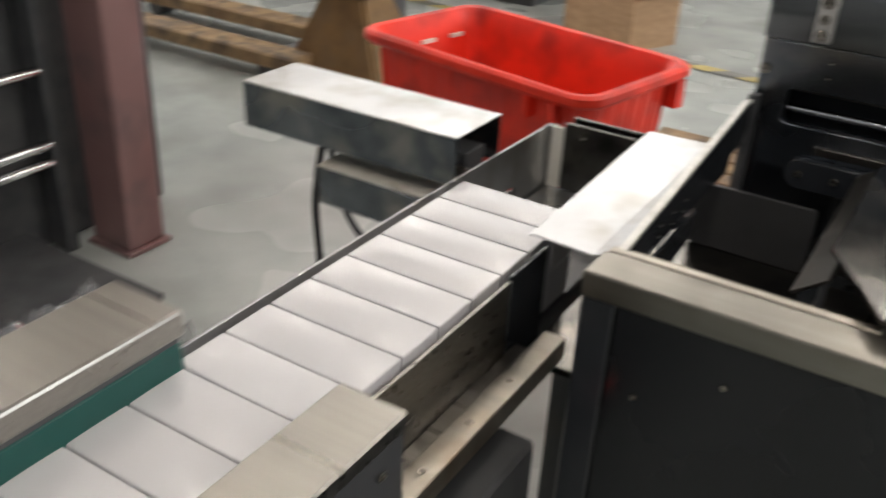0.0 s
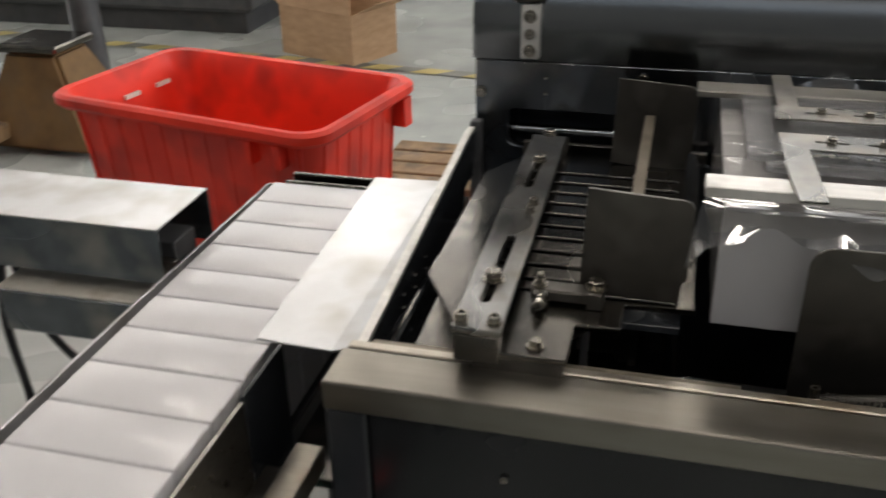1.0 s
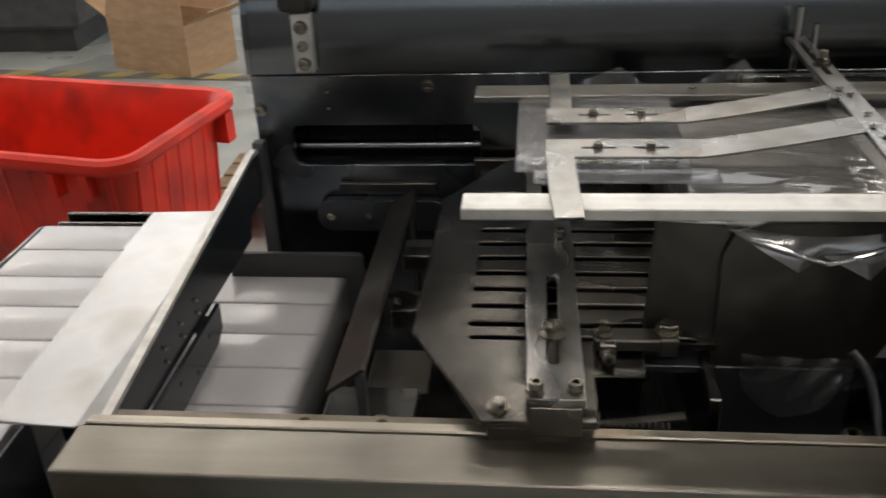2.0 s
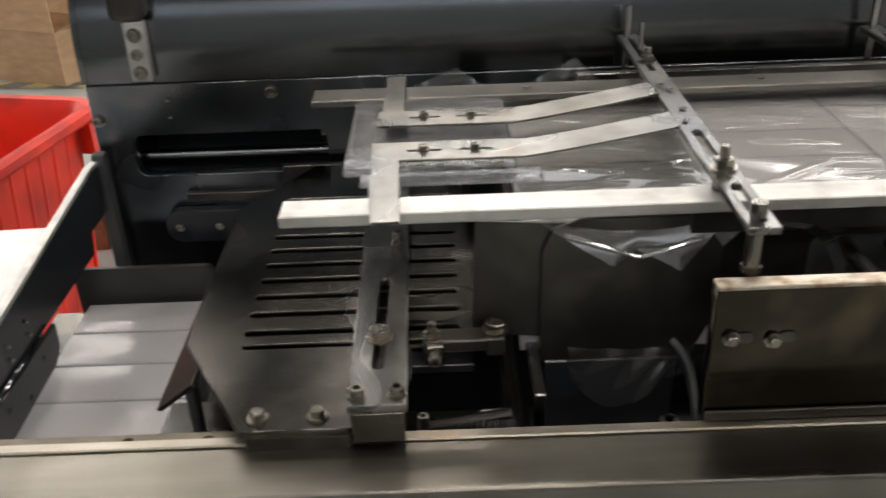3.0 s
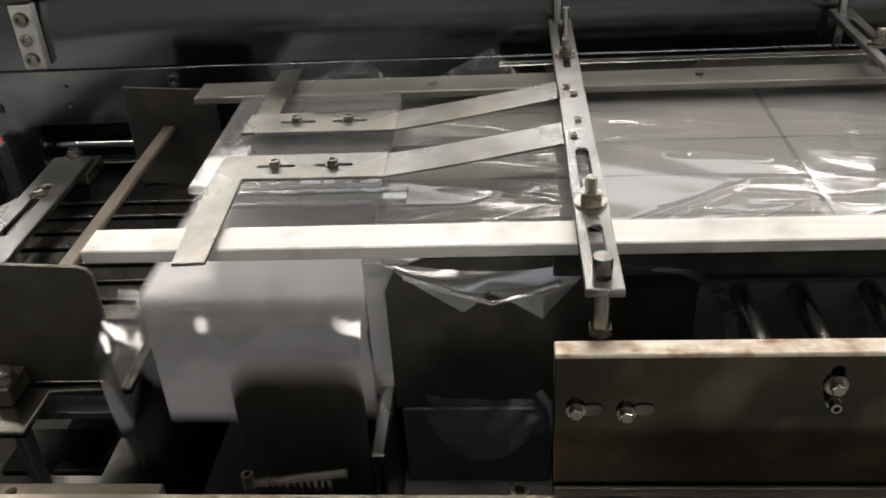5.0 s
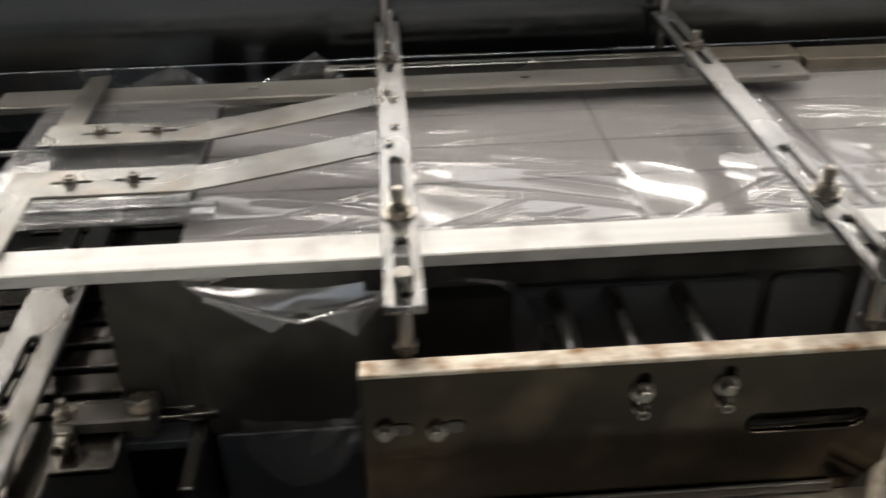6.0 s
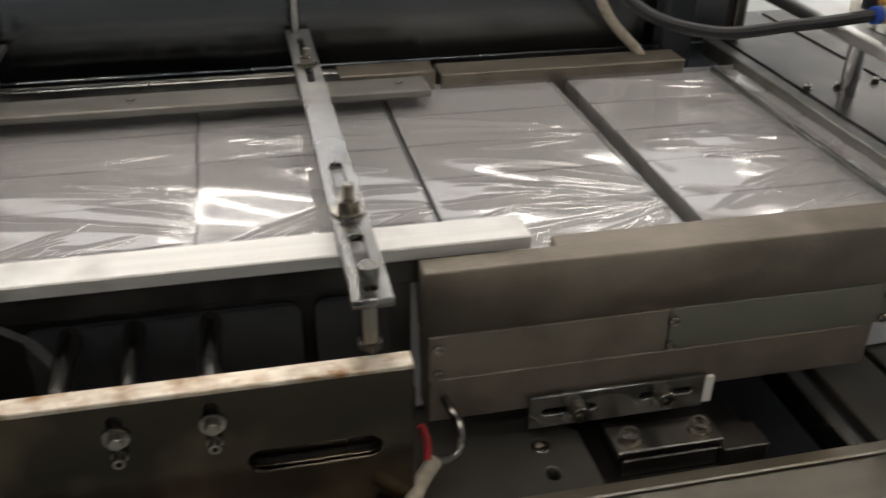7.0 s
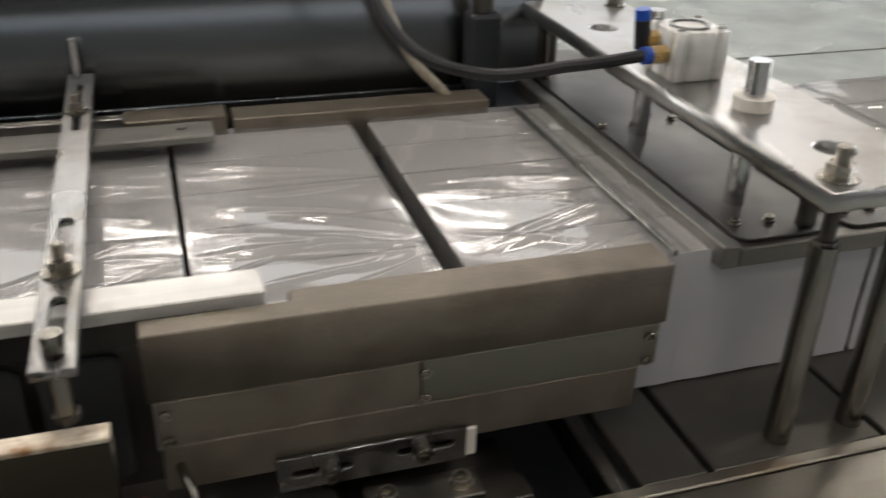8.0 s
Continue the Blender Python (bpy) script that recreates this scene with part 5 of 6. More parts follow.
def conveyor():
    c = thing("conveyor", (-0.69, -0.3, FLOOR), "narrow infeed conveyor with steel side rails", "conveyor")
    part("belt", bx(-0.7475, -0.6, -1.2, 0.29, 0.718, 0.7255, bevel=0.002), RUBBER, c, "dark belt")
    part("left_rail", cut_plate([(-1.2, 0.69), (0.2885, 0.69), (0.2885, 0.811), (0.26, 0.811), (0.0, 0.8165), (-1.2, 0.8175)], [rounded(0.108, 0.193, 0.73, 0.756, 0.004)], -0.7515, -0.7485, "x", 0.0004), ZINC, c, "thin steel side rail")
    part("left_rail_end", bx(-0.7505, -0.738, 0.289, 0.292, 0.69, 0.811, bevel=0.0006), BRUSHED_X, c)
    part("right_rail", bx(-0.5985, -0.595, -1.2, -0.105, 0.69, 0.812, bevel=0.0006), BRUSHED_X, c, "thin steel side rail")
    part("channel", bx(-0.5945, -0.573, -1.2, -0.085, 0.728, 0.735, bevel=0.001), BRUSHED_X, c)
    st = part("strip", bx(-0.5725, -0.549, -1.2, -0.07, 0.728, 0.7505, bevel=0.001), BRONZED, c, "worn flat strip with screws")
    for y in (-0.16, -0.23, -0.30):
        bolt(c, (-0.56, y, 0.7505), "socket", 0.003, 0.001)
    part("bed", bx(-0.75, -0.6, -1.2, 0.29, 0.66, 0.7175), DARK_BODY, c)
    part("side_guard", bx(-0.5985, -0.595, -0.1045, -0.03, 0.69, 0.816, bevel=0.0006), FRAME_BLACK, c)
    part("end_plate", bx(-0.745, -0.602, 0.14, 0.283, 0.7256, 0.7263), ZINC, c, "pale worn end plate")
    for y in (-0.95, 0.12):
        for x in (-0.755, -0.635):
            part("leg", bx(x, x + 0.025, y, y + 0.025, FLOOR, 0.6595), DARK_BODY, c)
    b = thing("control_box", (-0.57, -0.28, 0.6), "black control box with a small red lamp under the conveyor", "control box")
    part("case", bx(-0.5985, -0.53, -0.42, -0.16, 0.60, 0.70, bevel=0.004), BLACK, b)
    part("lamp", bx(-0.5296, -0.5285, -0.275, -0.263, 0.655, 0.66), LED_RED, b, "lit red lamp")
    part("knob", rd((-0.5295, -0.24, 0.65), (-0.52, -0.24, 0.65), 0.008, 16), RUBBER, b, smooth=True)
    part("bracket", bx(-0.598, -0.58, -0.41, -0.17, 0.70, 0.7275), BLACK, b)
    # stop fence at the end, with its white holder
    f = thing("end_fence", (-0.67, 0.30, 0.7165), "double dark steel stop fence at the conveyor end", "fence")
    part("plate", bx(-0.7265, -0.60, 0.2835, 0.288, 0.7265, 0.819, bevel=0.001), PLATE, f)
    part("plate", bx(-0.7215, -0.595, 0.297, 0.3025, 0.7265, 0.8235, bevel=0.001), PLATE, f)
    part("spacer", bx(-0.71, -0.69, 0.2885, 0.2968, 0.7265, 0.80), BLACK, f)
    bolt(f, (-0.70, 0.2833, 0.806), "cap", 0.0035, 0.003, (0, -1, 0))
    part("holder", bx(-0.745, -0.7275, 0.283, 0.288, 0.7265, 0.811, bevel=0.001), NYLON, f, "white painted holder")


conveyor()


def pusher_housing():
    t = thing("pusher_housing", (-0.92, 0.12, FLOOR), "long folded sheet-steel pusher housing open at one end", "housing")
    z0, z1 = 0.793, 0.8525
    x0, x1, y0, y1 = -1.082, -0.764, 0.074, 0.176
    # One folded sheet: brighter colour on top for window light, darker on the sides.
    bm = bmesh.new()
    box(bm, x0, x1, y0, y1, z1 - 0.002, z1, bevel=0.0006)
    part("top", bm, ZINC, t, "bare sheet top, window glare put into its brighter colour")
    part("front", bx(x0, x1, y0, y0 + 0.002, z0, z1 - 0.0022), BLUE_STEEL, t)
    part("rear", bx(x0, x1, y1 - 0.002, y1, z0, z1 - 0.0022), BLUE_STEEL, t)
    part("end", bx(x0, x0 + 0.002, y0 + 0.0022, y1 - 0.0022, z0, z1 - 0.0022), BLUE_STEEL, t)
    part("inner_bar", bx(x0 + 0.02, x1 - 0.004, y0 + 0.03, y1 - 0.03, z0, z0 + 0.03, bevel=0.001), BLACK, t)
    part("slide", bx(x0 + 0.05, x1 + 0.004, y0 + 0.014, y0 + 0.022, z0 + 0.004, z0 + 0.018, bevel=0.0006), BRUSHED_X, t)
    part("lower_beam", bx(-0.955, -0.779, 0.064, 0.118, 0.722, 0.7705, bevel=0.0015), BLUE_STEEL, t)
    # Pale matt colour keeps the metal beam top lit-looking in the housing's shadow.
    part("lower_beam_top", bx(-0.955, -0.779, 0.064, 0.118, 0.771, 0.7745, bevel=0.001), PALE, t, "worn top plate, its lit look put into a pale colour")
    part("bracket", bx(-0.88, -0.84, 0.1325, 0.1435, 0.73, 0.80), BLACK, t)
    part("leg", bx(-0.80, -0.78, 0.145, 0.17, FLOOR, 0.7215, bevel=0.001), BLACK, t)
    part("leg", bx(-0.80, -0.78, 0.105, 0.13, FLOOR, 0.7215, bevel=0.001), BLACK, t)
    c = thing("cable", (-0.95, 0.1, FLOOR), "black cables hanging from the housing to the floor", "cable")
    part("wire", tube([(-0.985, 0.11, 0.778), (-0.99, 0.10, 0.70), (-0.975, 0.09, 0.60), (-0.97, 0.08, 0.45), (-0.95, 0.06, 0.3), (-0.92, 0.03, 0.21)], 0.005, 8), RUBBER, c, smooth=True)
    part("wire", tube([(-0.98, 0.12, 0.778), (-0.95, 0.11, 0.70), (-0.9, 0.10, 0.66), (-0.84, 0.09, 0.64), (-0.79, 0.07, 0.63), (-0.77, 0.05, 0.65)], 0.0045, 8), RUBBER, c, smooth=True)
    part("wire", tube([(-0.885, 0.115, 0.688), (-0.885, 0.11, 0.62), (-0.88, 0.09, 0.5), (-0.86, 0.07, 0.3), (-0.85, 0.05, 0.21)], 0.006, 8), RUBBER, c, smooth=True)


pusher_housing()


def feeder_covers():
    a = thing("feeder_cover", (-0.57, -0.6, FLOOR), "stainless box cover beside the conveyor", "machine cover")
    part("top", bx(-0.597, -0.541, -1.1, -0.352, 0.835, 0.8505, bevel=0.002), BRUSHED_X, a)
    part("side", bx(-0.595, -0.543, -1.1, -0.354, 0.752, 0.8345), DARK_BODY, a)
    bolt(a, (-0.5425, -0.38, 0.815), "socket", 0.004, 0.002, (1, 0, 0))
    b = thing("feeder_cover", (-0.76, -0.7, FLOOR), "teal painted feeder cabinet with a brushed steel top", "machine cabinet")
    part("top", bx(-0.795, -0.723, -1.3, -0.371, 0.848, 0.8705, bevel=0.003, seg=2), BRUSHED_X, b)
    part("seal", bx(-0.79, -0.727, -1.3, -0.374, 0.8425, 0.8478), BLACK, b)
    part("cabinet", bx(-0.793, -0.7795, -1.3, -0.373, FLOOR, 0.842, bevel=0.001), GREEN, b, "teal painted side")
    part("cabinet_front", bx(-0.7792, -0.726, -1.3, -0.373, 0.7995, 0.842, bevel=0.001), GREEN, b, "teal painted side")


feeder_covers()


# ---------- the hall's loose things ----------
def tub():
    corners = [(-1.545, 0.925), (-0.885, 0.79), (-0.845, 1.195), (-1.465, 1.335)]
    cx, cy = sum(c[0] for c in corners) / 4, sum(c[1] for c in corners) / 4
    wide, deep, top = 0.665, 0.41, 0.668
    t = thing("plastic_tub", (0, 0, 0), "large red plastic tub with rolled rim, scuffed", "tub")
    n = 7

    def ring(w, d, r, z):
        return [(x, y, z) for x, y in rounded(-w / 2, w / 2, -d / 2, d / 2, r, n)]
    tall = top - FLOOR
    bm = bmesh.new()
    levels = [ring(wide - 0.14, deep - 0.12, 0.05, 0.0), ring(wide - 0.06, deep - 0.06, 0.05, tall - 0.035), ring(wide - 0.055, deep - 0.055, 0.05, tall - 0.03), ring(wide - 0.02, deep - 0.02, 0.055, tall - 0.03),
              ring(wide, deep, 0.06, tall - 0.02), ring(wide, deep, 0.06, tall - 0.006), ring(wide - 0.016, deep - 0.016, 0.055, tall), ring(wide - 0.045, deep - 0.045, 0.05, tall - 0.002), ring(wide - 0.062, deep - 0.062, 0.047, tall - 0.02),
              ring(wide - 0.075, deep - 0.075, 0.047, tall - 0.06), ring(wide - 0.15, deep - 0.13, 0.045, 0.012)]
    loops = [[bm.verts.new(p) for p in lv] for lv in levels]
    k = len(loops[0])
    for a, b in zip(loops, loops[1:]):
        for i in range(k):
            bm.faces.new((a[i], a[(i + 1) % k], b[(i + 1) % k], b[i]))
    bm.faces.new(loops[0])
    bm.faces.new(loops[-1])
    part("shell", bm, RED, t, smooth=True)
    for i in range(11):
        x = -0.27 + 0.54 * i / 10
        bm = bmesh.new()
        lo, hi = -deep / 2 + 0.062, -deep / 2 + 0.032
        rod(bm, (x * 0.93, lo + 0.002, 0.02), (x, hi + 0.002, tall - 0.04), 0.006, 8)
        part("rib", bm, RED, t)
    for i in range(7):
        y = -0.13 + 0.26 * i / 6
        part("rib", rd((wide / 2 - 0.073, y, 0.02), (wide / 2 - 0.034, y, tall - 0.04), 0.006, 8), RED, t)
    for x in (0.17, 0.235):
        part("lug", bx(x, x + 0.012, -deep / 2 + 0.005, -deep / 2 + 0.035, tall - 0.075, tall - 0.03), RED, t)
    part("lug", bx(wide / 2 - 0.035, wide / 2 - 0.005, 0.13, 0.16, tall - 0.09, tall - 0.03), RED, t)
    for y in (-0.1, 0.0, 0.1):
        part("grip_slot", bx(-wide / 2 + 0.0385, -wide / 2 + 0.046, y - 0.022, y + 0.022, tall - 0.064, tall - 0.055), NYLON, t, "light slot under the rim")
    t.matrix_basis = Matrix.Translation((cx, cy, FLOOR)) @ Matrix.Rotation(radians(-11.8), 4, "Z")
    return t


tub()


def carton_box():
    b = thing("cardboard_box", (0, 0, 0), "open brown cardboard box with raised flaps", "cardboard box")
    w, d, h, k = 0.40, 0.27, 0.2, 0.005
    part("front", bx(-w / 2, w / 2, -d / 2, -d / 2 + k, 0, h), CARD, b)
    part("back", bx(-w / 2, w / 2, d / 2 - k, d / 2, 0, h), CARD, b)
    part("side", bx(-w / 2, -w / 2 + k, -d / 2 + k, d / 2 - k, 0, h), CARD, b)
    part("side", bx(w / 2 - k, w / 2, -d / 2 + k, d / 2 - k, 0, h), CARD, b)
    part("bottom", bx(-w / 2 + k, w / 2 - k, -d / 2 + k, d / 2 - k, 0, 0.006), CARD, b)

    def flap(pts):
        bm = bmesh.new()
        bm.faces.new([bm.verts.new(p) for p in pts])
        return solid(bm, 0.004)
    part("flap", flap([(-w / 2, -d / 2, h), (w / 2, -d / 2, h), (w / 2 - 0.02, -d / 2 + 0.02, h + 0.14), (-w / 2 + 0.02, -d / 2 + 0.02, h + 0.14)]), CARD, b, "raised flap")
    part("flap", flap([(w / 2, -d / 2, h), (w / 2, d / 2, h), (w / 2 + 0.13, d / 2, h + 0.06), (w / 2 + 0.13, -d / 2, h + 0.06)]), CARD, b, "raised flap")
    part("flap", flap([(w / 2, d / 2, h), (-w / 2, d / 2, h), (-w / 2, d / 2 + 0.05, h + 0.13), (w / 2, d / 2 + 0.05, h + 0.13)]), CARD, b, "raised flap")
    part("flap", flap([(-w / 2, d / 2, h), (-w / 2, -d / 2, h), (-w / 2 - 0.12, -d / 2, h + 0.07), (-w / 2 - 0.12, d / 2, h + 0.07)]), CARD, b, "raised flap")
    b.matrix_basis = Matrix.Translation((-1.68, 2.96, FLOOR)) @ Matrix.Rotation(radians(-23), 4, "Z")


carton_box()


def pallet_jack():
    j = thing("pallet_jack", (-2.1, 1.8, FLOOR), "worn orange pallet jack with long forks", "pallet jack")
    bm = bmesh.new()
    low = [bm.verts.new((x, y, FLOOR + 0.02)) for x, y in ((-2.40, 1.64), (-1.99, 1.64), (-1.99, 1.98), (-2.40, 1.98))]
    top = [bm.verts.new((x, y, FLOOR + 0.31)) for x, y in ((-2.27, 1.70), (-2.10, 1.70), (-2.10, 1.86), (-2.27, 1.86))]
    bm.faces.new(low)
    bm.faces.new(top)
    for k in range(4):
        bm.faces.new((low[k], low[(k + 1) % 4], top[(k + 1) % 4], top[k]))
    bmesh.ops.recalc_face_normals(bm, faces=bm.faces)
    bmesh.ops.bevel(bm, geom=list(bm.edges), offset=0.012, segments=2, affect="EDGES")
    part("hood", bm, ORANGE, j, "worn orange sloping hood")
    part("top_cap", bx(-2.29, -2.08, 1.68, 1.88, FLOOR + 0.311, FLOOR + 0.335, bevel=0.006), PLATE, j)
    part("column", rd((-2.2, 2.02, FLOOR + 0.05), (-2.2, 2.02, FLOOR + 0.5), 0.05, 18), BLACK, j, smooth=True)
    for y in (1.55, 1.90):
        part("fork", bx(-3.5, -2.28 if y < 1.7 else -2.4, y, y + 0.12, FLOOR + 0.05, FLOOR + 0.10, bevel=0.006), PALLET_FORK, j, "scuffed fork")
        part("wheel", rd((-2.42, y + 0.02, FLOOR + 0.035), (-2.42, y + 0.1, FLOOR + 0.035), 0.035, 20), BLACK, j, smooth=True)
        part("wheel", rd((-3.35, y + 0.02, FLOOR + 0.035), (-3.35, y + 0.1, FLOOR + 0.035), 0.035, 20), BLACK, j, smooth=True)
    part("fork_link", bx(-2.42, -2.365, 1.60, 1.95, FLOOR + 0.05, FLOOR + 0.099, bevel=0.003), BLACK, j)


pallet_jack()


def far_machines():
    c = thing("column", (-1.87, 0.47, FLOOR), "square mauve painted steel column", "column")
    part("shaft", bx(-1.92, -1.80, 0.43, 0.53, FLOOR + 0.012, 1.9, bevel=0.006, seg=2), MAUVE, c)
    part("base_plate", bx(-1.93, -1.79, 0.42, 0.54, FLOOR, FLOOR + 0.0118, bevel=0.002), MAUVE, c)
    m = thing("dark_machine", (-2.4, 0.2, FLOOR), "dark machine with chrome rollers", "machine")
    part("cabinet", bx(-2.9, -1.98, -0.5, 0.7, FLOOR, 1.5, bevel=0.01), BLACK, m)
    for z in (0.42, 0.46, 0.62, 0.80, 0.84):
        part("roller", rd((-1.94, -0.42, z), (-1.93, 0.36, z), 0.012, 14), CHROME, m, "chrome roller", smooth=True)
    for y in (-0.45, 0.36):
        part("side_frame", bx(-1.9795, -1.92, y, y + 0.03, FLOOR, 1.2, bevel=0.003), BLACK, m)
    part("foot", bx(-1.975, -1.55, -0.5, 0.3, FLOOR, FLOOR + 0.06, bevel=0.004), BLACK, m)

    def crumple(u, v):
        return Vector((-1.65 + 0.3 * u, -0.08 + 0.28 * v, FLOOR + 0.075 + 0.05 * noise.noise(Vector((u * 7, v * 7, 3))) ** 2 + 0.06 * abs(noise.noise(Vector((u * 13, v * 13, 9))))))
    f = thing("film_scrap", (-1.6, 0.0, FLOOR + 0.06), "crumpled clear film scrap on the machine foot", "film scrap")
    part("scrap", sheet(30, 30, crumple), clear("scrap_film", (0.9, 0.9, 0.92), 0.3, 0.15, 0.6, (20, 20, 20), 0.2), f)
    d = thing("dark_machine", (-3.6, 4.3, FLOOR), "long dark machine far across the hall", "machine")
    part("body", bx(-6.5, -2.15, 3.12, 4.6, FLOOR + 0.1, 1.5, bevel=0.02), BLACK, d)
    part("plinth", bx(-6.4, -2.2, 3.17, 4.55, FLOOR, FLOOR + 0.0995), DARK_BODY, d)
    part("drum", rd((-2.14, 3.75, 0.62), (-1.9, 3.75, 0.62), 0.3, 28), BLACK, d, smooth=True)
    part("drum_axle", rd((-1.9, 3.75, 0.62), (-1.8, 3.75, 0.62), 0.05, 16), PLATE, d, smooth=True)
    part("drum_stand", bx(-1.89, -1.81, 3.7, 3.8, FLOOR, 0.569), BLACK, d)
    w = thing("wooden_board", (-0.9, 1.6, FLOOR), "brown wooden pallet with a dark fitting behind the tub", "pallet")
    for k in range(4):
        part("board", bx(-1.05, -0.72, 1.45 + 0.08 * k, 1.52 + 0.08 * k, FLOOR + 0.08, FLOOR + 0.1, bevel=0.003), PALLET_FORK, w)
    for x in (-1.04, -0.9, -0.78):
        part("runner", bx(x, x + 0.05, 1.45, 1.76, FLOOR, FLOOR + 0.0795), PALLET_FORK, w)


far_machines()


def floor_tape():
    t = thing("floor_tape", (-2.5, 3.0, FLOOR), "yellow and black hazard tape on the floor", "floor tape", kind="structure")
    a, b = Vector((-5.6, 3.18)), Vector((-0.75, 2.70))
    n = 46
    for k in range(n):
        p, q = a.lerp(b, k / n), a.lerp(b, (k + 1) / n)
        s = (b - a).normalized()
        side = Vector((-s.y, s.x)) * 0.035
        lean = s * 0.03
        bm = bmesh.new()
        bm.faces.new([bm.verts.new((*v, FLOOR + 0.004)) for v in (p - side - lean, q - side - lean, q + side + lean, p + side + lean)])
        bmesh.ops.recalc_face_normals(bm, faces=bm.faces)
        for f in bm.faces:
            if f.normal.z < 0:
                f.normal_flip()
        part("stripe", bm, YELLOW_TAPE if k % 2 else BLACK_TAPE, t)
    j = thing("floor_joint", (3, 2.5, FLOOR), "dark saw-cut joint in the floor", "floor joint", kind="structure")
    part("joint", bx(0.8, 8, 2.60, 2.612, FLOOR + 0.001, FLOOR + 0.004), BLACK_TAPE, j)


floor_tape()

# ---------- cartons waiting on the conveyor ----------
QUEUE = []


def queue():
    for k in range(5, 22):
        for layer in range(2):
            ob = put_carton("carton", None, CX, CY - PITCH * (k + 1), CZ + layer * TALL)
            tagged(ob, "plain white glossy carton on the conveyor", "carton", "cartons on the conveyor")
            QUEUE.append((ob, k, layer))


queue()


# ---------- what moves ----------
def motions():
    # carriage: back, wait, forward, twice
    base = CARRIAGE.location.copy()

    def at(dx):
        return Matrix.Translation(base + Vector((dx, 0, 0)))
    rows = [(0, at(0)), (0.52, at(0)), (0.6, at(-0.03)), (0.7, at(-0.09)), (0.8, at(-0.178)), (0.9, at(-0.198)), (1.0, at(-0.2)), (1.32, at(-0.2)), (1.4, at(-0.178)), (1.5, at(-0.129)), (1.6, at(-0.085)),
            (1.7, at(-0.041)), (1.8, at(-0.008)), (1.9, at(0)), (3.0, at(0)), (4.6, at(0)), (4.7, at(-0.04)), (4.8, at(-0.12)), (4.9, at(-0.18)), (5.0, at(-0.2)), (5.3, at(-0.2)), (5.4, at(-0.17)), (5.5, at(-0.115)),
            (5.6, at(-0.065)), (5.7, at(-0.025)), (5.8, at(-0.003)), (5.9, at(0)), (8, at(0))]
    walk(CARRIAGE, rows)
    tb = TABLE.location.copy()
    walk(TABLE, [(t, Matrix.Translation(tb + Vector((dx, 0, 0)))) for t, dx in ((0, 0.0), (0.3, -0.012), (0.5, -0.04), (0.7, -0.1), (0.85, -0.12), (1.0, -0.124), (1.2, -0.112), (1.3, -0.09), (1.5, -0.005), (1.6, 0.022), (1.7, 0.038), (1.85, 0.045),
                 (2.2, 0.02), (2.6, 0.001), (3.0, 0), (4.2, 0), (4.45, -0.02), (4.75, -0.1), (5.0, -0.124), (5.2, -0.115), (5.35, -0.06), (5.5, 0.02), (5.7, 0.04), (5.9, 0.045), (6.25, 0.02), (6.65, 0), (8, 0))])
    fb = FOLDER.location.copy()

    def up(dz):
        return Matrix.Translation(fb + Vector((0, 0, dz)))
    walk(FOLDER, [(0, up(-0.26)), (0.75, up(-0.26)), (0.95, up(0.02)), (1.05, up(0.02)), (1.2, up(0.012)), (1.4, up(-0.03)), (1.65, up(-0.26)), (4.8, up(-0.26)), (5.05, up(0.02)), (5.15, up(0.015)), (5.3, up(-0.008)), (5.45, up(-0.09)), (5.6, up(-0.26)), (8, up(-0.26))])
    pb = PUSHER.location.copy()
    walk(PUSHER, [(t, Matrix.Translation(pb + Vector((dx, 0, 0)))) for t, dx in ((0, -0.482), (1.78, -0.482), (2.0, -0.296), (2.15, -0.166), (2.35, 0.003), (2.41, -0.15), (2.47, -0.35), (2.53, -0.482), (2.57, -0.482), (2.63, -0.396), (2.75, -0.263),
                                                                                 (3.8, -0.263), (3.9, -0.156), (4.0, -0.046), (4.1, 0.003), (4.3, 0.003), (4.6, -0.3), (4.8, -0.482), (8.0, -0.482))])
    # packs on the track step on by one place in each cycle
    first, second = (1.33, 1.86), (5.32, 5.86)

    def step(t, span):
        u = min(max((t - span[0]) / (span[1] - span[0]), 0), 1)
        return u * u * (3 - 2 * u)
    times = (0, 0.6, 1.2, 1.33, 1.45, 1.6, 1.75, 1.86, 2.0, 3.5, 5.0, 5.32, 5.45, 5.59, 5.73, 5.86, 6.0, 7.0, 8.0)
    for i, p in enumerate(TRAIN):
        rows = []
        a, b, c = SLOTS[i], SLOTS[i + 1], SLOTS[min(i + 2, len(SLOTS) - 1)]
        for t in times:
            x = a + (b - a) * step(t, first) + (c - b) * step(t, second)
            rows.append((t, Matrix.Translation((x, TRACK_Y, TRACK_Z))))
        if i == 0:
            rows = [(0, Matrix.Translation((a, TRACK_Y, LOW_Z))), (0.68, Matrix.Translation((a, TRACK_Y, LOW_Z))), (0.78, Matrix.Translation((a, TRACK_Y, 0.79))), (0.9, Matrix.Translation((a, TRACK_Y, TRACK_Z)))] + rows[2:]
        walk(p, rows)

    def place(x, y, z):
        return Matrix.Translation((x, y, z))
    run = ((0, 0.2315), (0.15, 0.188), (0.3, 0.146), (0.4, 0.1405), (0.52, 0.1405), (0.6, 0.118), (0.7, 0.064), (0.8, 0.014), (0.88, 0.0), (1.1, 0.0))
    deep = PITCH * ROW
    y0 = CY - deep
    a = SLOTS[0]
    # the lower row goes first and waits on the lowered lift, the upper row follows through the well
    well = -0.008
    lower = [(t, place(CX, y0 - d, CZ)) for t, d in run]
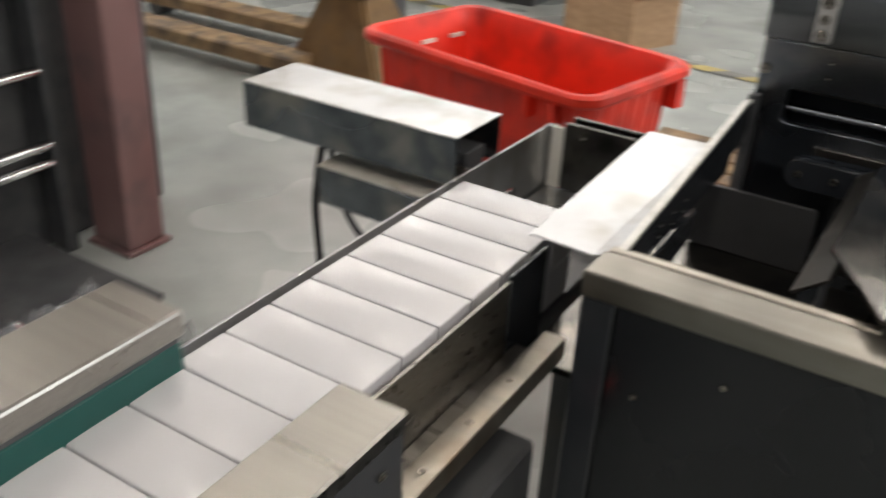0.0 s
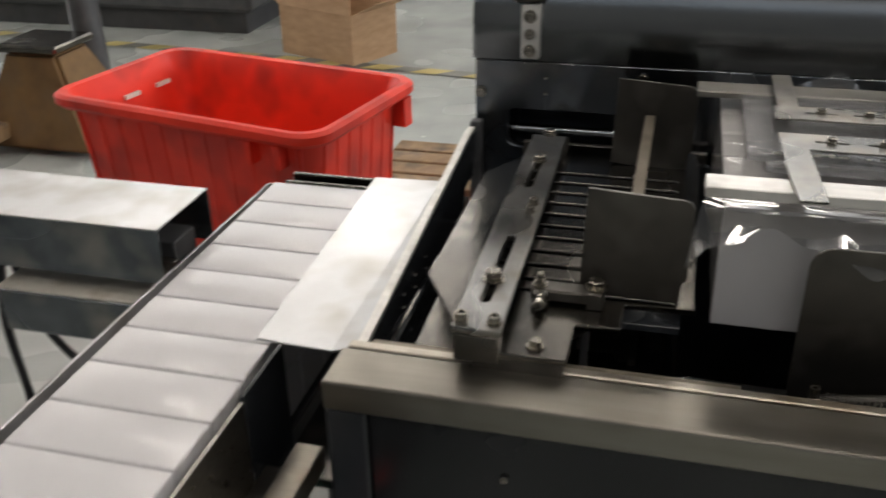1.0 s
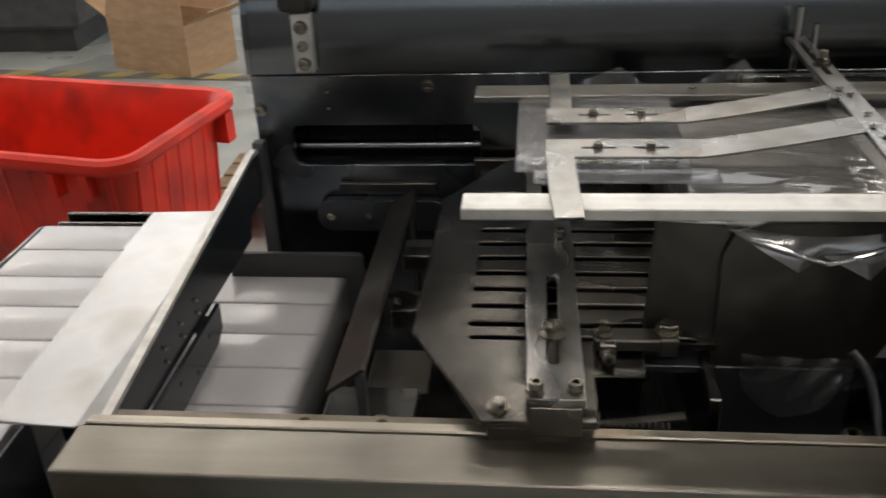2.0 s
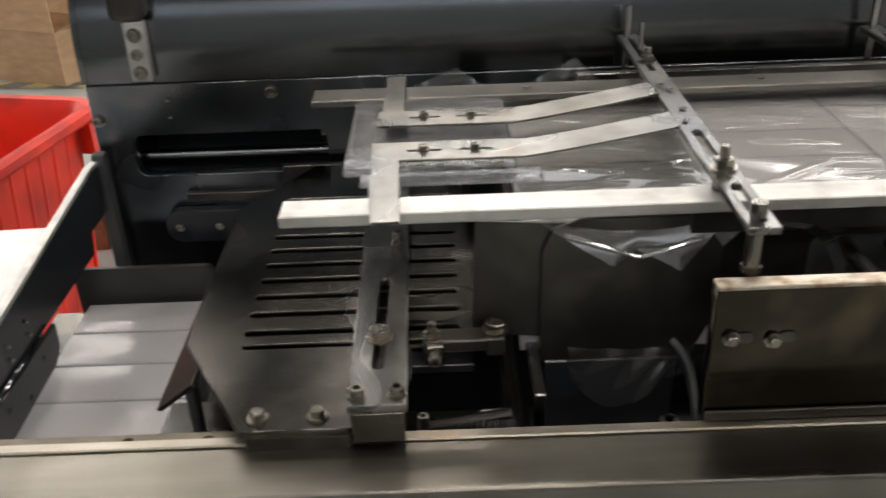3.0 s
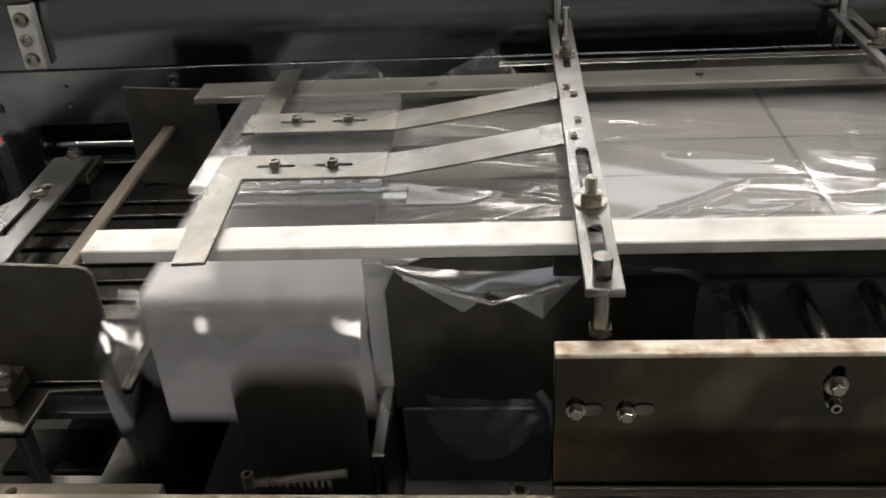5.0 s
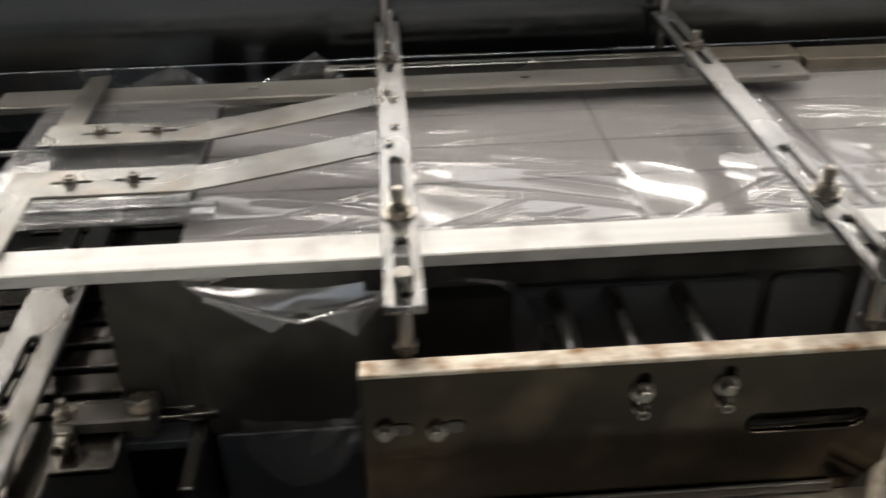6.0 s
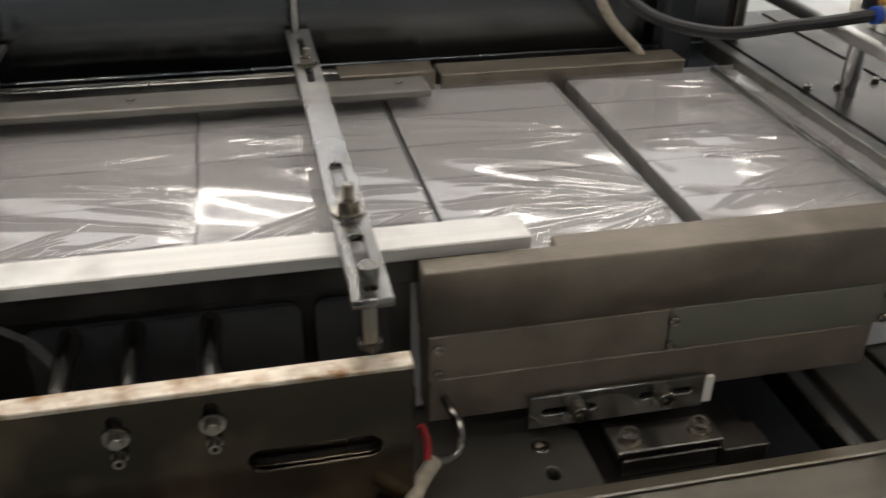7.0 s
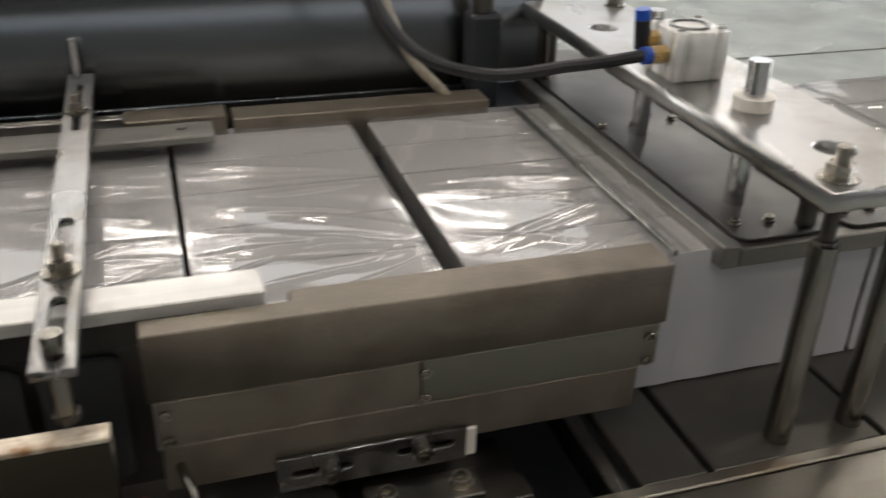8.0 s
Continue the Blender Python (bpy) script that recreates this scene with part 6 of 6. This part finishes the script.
    lower += [(1.8, place(CX, y0, CZ)), (2.0, place(-0.56, -0.002, CZ)), (2.15, place(-0.43, -0.004, LOW_Z)), (2.35, place(a, TRACK_Y, LOW_Z)), (2.6, place(a, TRACK_Y, 0.3635)), (3.75, place(a, TRACK_Y, 0.3635)), (4.02, place(a, TRACK_Y, LOW_Z - TALL))]
    upper = [(t, place(CX, y0 - d, CZ + TALL)) for t, d in run]
    upper += [(2.5, place(CX, y0, CZ + TALL)), (2.55, place(CX, y0, CZ)), (2.63, place(-0.66, 0.5 * (y0 + well), LOW_Z + 0.008)), (2.75, place(-0.527, well, LOW_Z)), (3.0, place(-0.527, well, LOW_Z)), (3.8, place(-0.527, well, LOW_Z)),
              (3.9, place(-0.42, -0.004, LOW_Z)), (4.0, place(-0.31, -0.001, LOW_Z)), (4.1, place(a, TRACK_Y, LOW_Z))]
    for ob, rows, lift in ((NEXT[0], lower, 0.0), (NEXT[1], upper, TALL)):
        rows += [(t, place(a, TRACK_Y, z + lift)) for t, z in ((4.85, LOW_Z - TALL), (4.95, 0.775), (5.1, TRACK_Z), (5.2, TRACK_Z))]
        rows += [(t, place(a + (SLOTS[1] - a) * step(t, second), TRACK_Y, TRACK_Z + lift)) for t in (5.32, 5.45, 5.59, 5.73, 5.86, 6.0, 8.0)]
        walk(ob, rows)
    # film sheets wait in the shaft, rise with their packs, and are folded down by the paddles

    def fold(x, y, z, deg):
        hinge = Matrix.Translation((0, -0.004, 2 * TALL + 0.002))
        return place(x, y, z) @ hinge @ pose(0, 0, 0, deg, 0, 0) @ hinge.inverted()

    def film_rows(low, start, span):
        rows = [(0, fold(a, TRACK_Y, low, 0)), (start, fold(a, TRACK_Y, low, 0)), (start + 0.11, fold(a, TRACK_Y, 0.81, 0)), (start + 0.23, fold(a, TRACK_Y, TRACK_Z, 0)), (span[0] - 0.03, fold(a, TRACK_Y, TRACK_Z, 0))]
        for t, deg in ((span[0] + 0.07, 24), (span[0] + 0.14, 46), (span[0] + 0.3, 50), (span[0] + 0.42, 52), (span[1] + 0.02, 53)):
            rows.append((t, fold(a + (SLOTS[1] - a) * step(t, span) + 0.0002 * deg, TRACK_Y - 0.0015, TRACK_Z - 0.0001 * deg, deg)))
        return rows

    def tucked(x):
        return fold(x + 0.01, TRACK_Y + 0.055, TRACK_Z - 0.02, 40)
    walk(FILMS[0], film_rows(0.74, 0.68, first) + [(2.2, tucked(SLOTS[1])), (5.25, tucked(SLOTS[1]))]
         + [(t, tucked(SLOTS[1] + (SLOTS[2] - SLOTS[1]) * step(t, second))) for t in (5.32, 5.45, 5.59, 5.73, 5.86, 6.0, 8.0)])
    walk(FILMS[1], film_rows(0.71, 4.86, second) + [(6.2, tucked(SLOTS[1])), (8.0, tucked(SLOTS[1]))])
    for ob, low, start, span in ((SIDES[0], 0.70, 0.68, first), (SIDES[1], 0.68, 4.86, second)):
        rows = [(0, place(a, TRACK_Y, low)), (start, place(a, TRACK_Y, low)), (start + 0.11, place(a, TRACK_Y, 0.8)), (start + 0.23, place(a, TRACK_Y, TRACK_Z)), (span[0] - 0.03, place(a, TRACK_Y, TRACK_Z))]
        for k in range(1, 6):
            t = span[0] + (span[1] - span[0]) * k / 5
            rows.append((t, place(a + (SLOTS[1] - a) * step(t, span) + 0.0152 * min(1, k / 2), TRACK_Y, TRACK_Z - 0.001 * k)))
        rows += [(span[1] + 0.2, place(SLOTS[1] + 0.0152, TRACK_Y + 0.03, TRACK_Z - 0.02)), (8.0 if start > 3 else 5.0, place(SLOTS[1] + 0.0152, TRACK_Y + 0.03, TRACK_Z - 0.02))]
        if start < 3:
            rows += [(t, place(SLOTS[1] + 0.0152 + (SLOTS[2] - SLOTS[1]) * step(t, second), TRACK_Y + 0.03, TRACK_Z - 0.02)) for t in (5.32, 5.45, 5.59, 5.73, 5.86, 6.0, 8.0)]
        walk(ob, rows)
    for ob, k, layer in QUEUE:
        y, z = CY - PITCH * (k + 1), CZ + layer * TALL
        rows = [(t, place(CX, y - d, z)) for t, d in run]
        rows += [(2.9, place(CX, y, z)), (3.9, place(CX, y + deep, z)), (8, place(CX, y + deep, z))]
        walk(ob, rows)


motions()
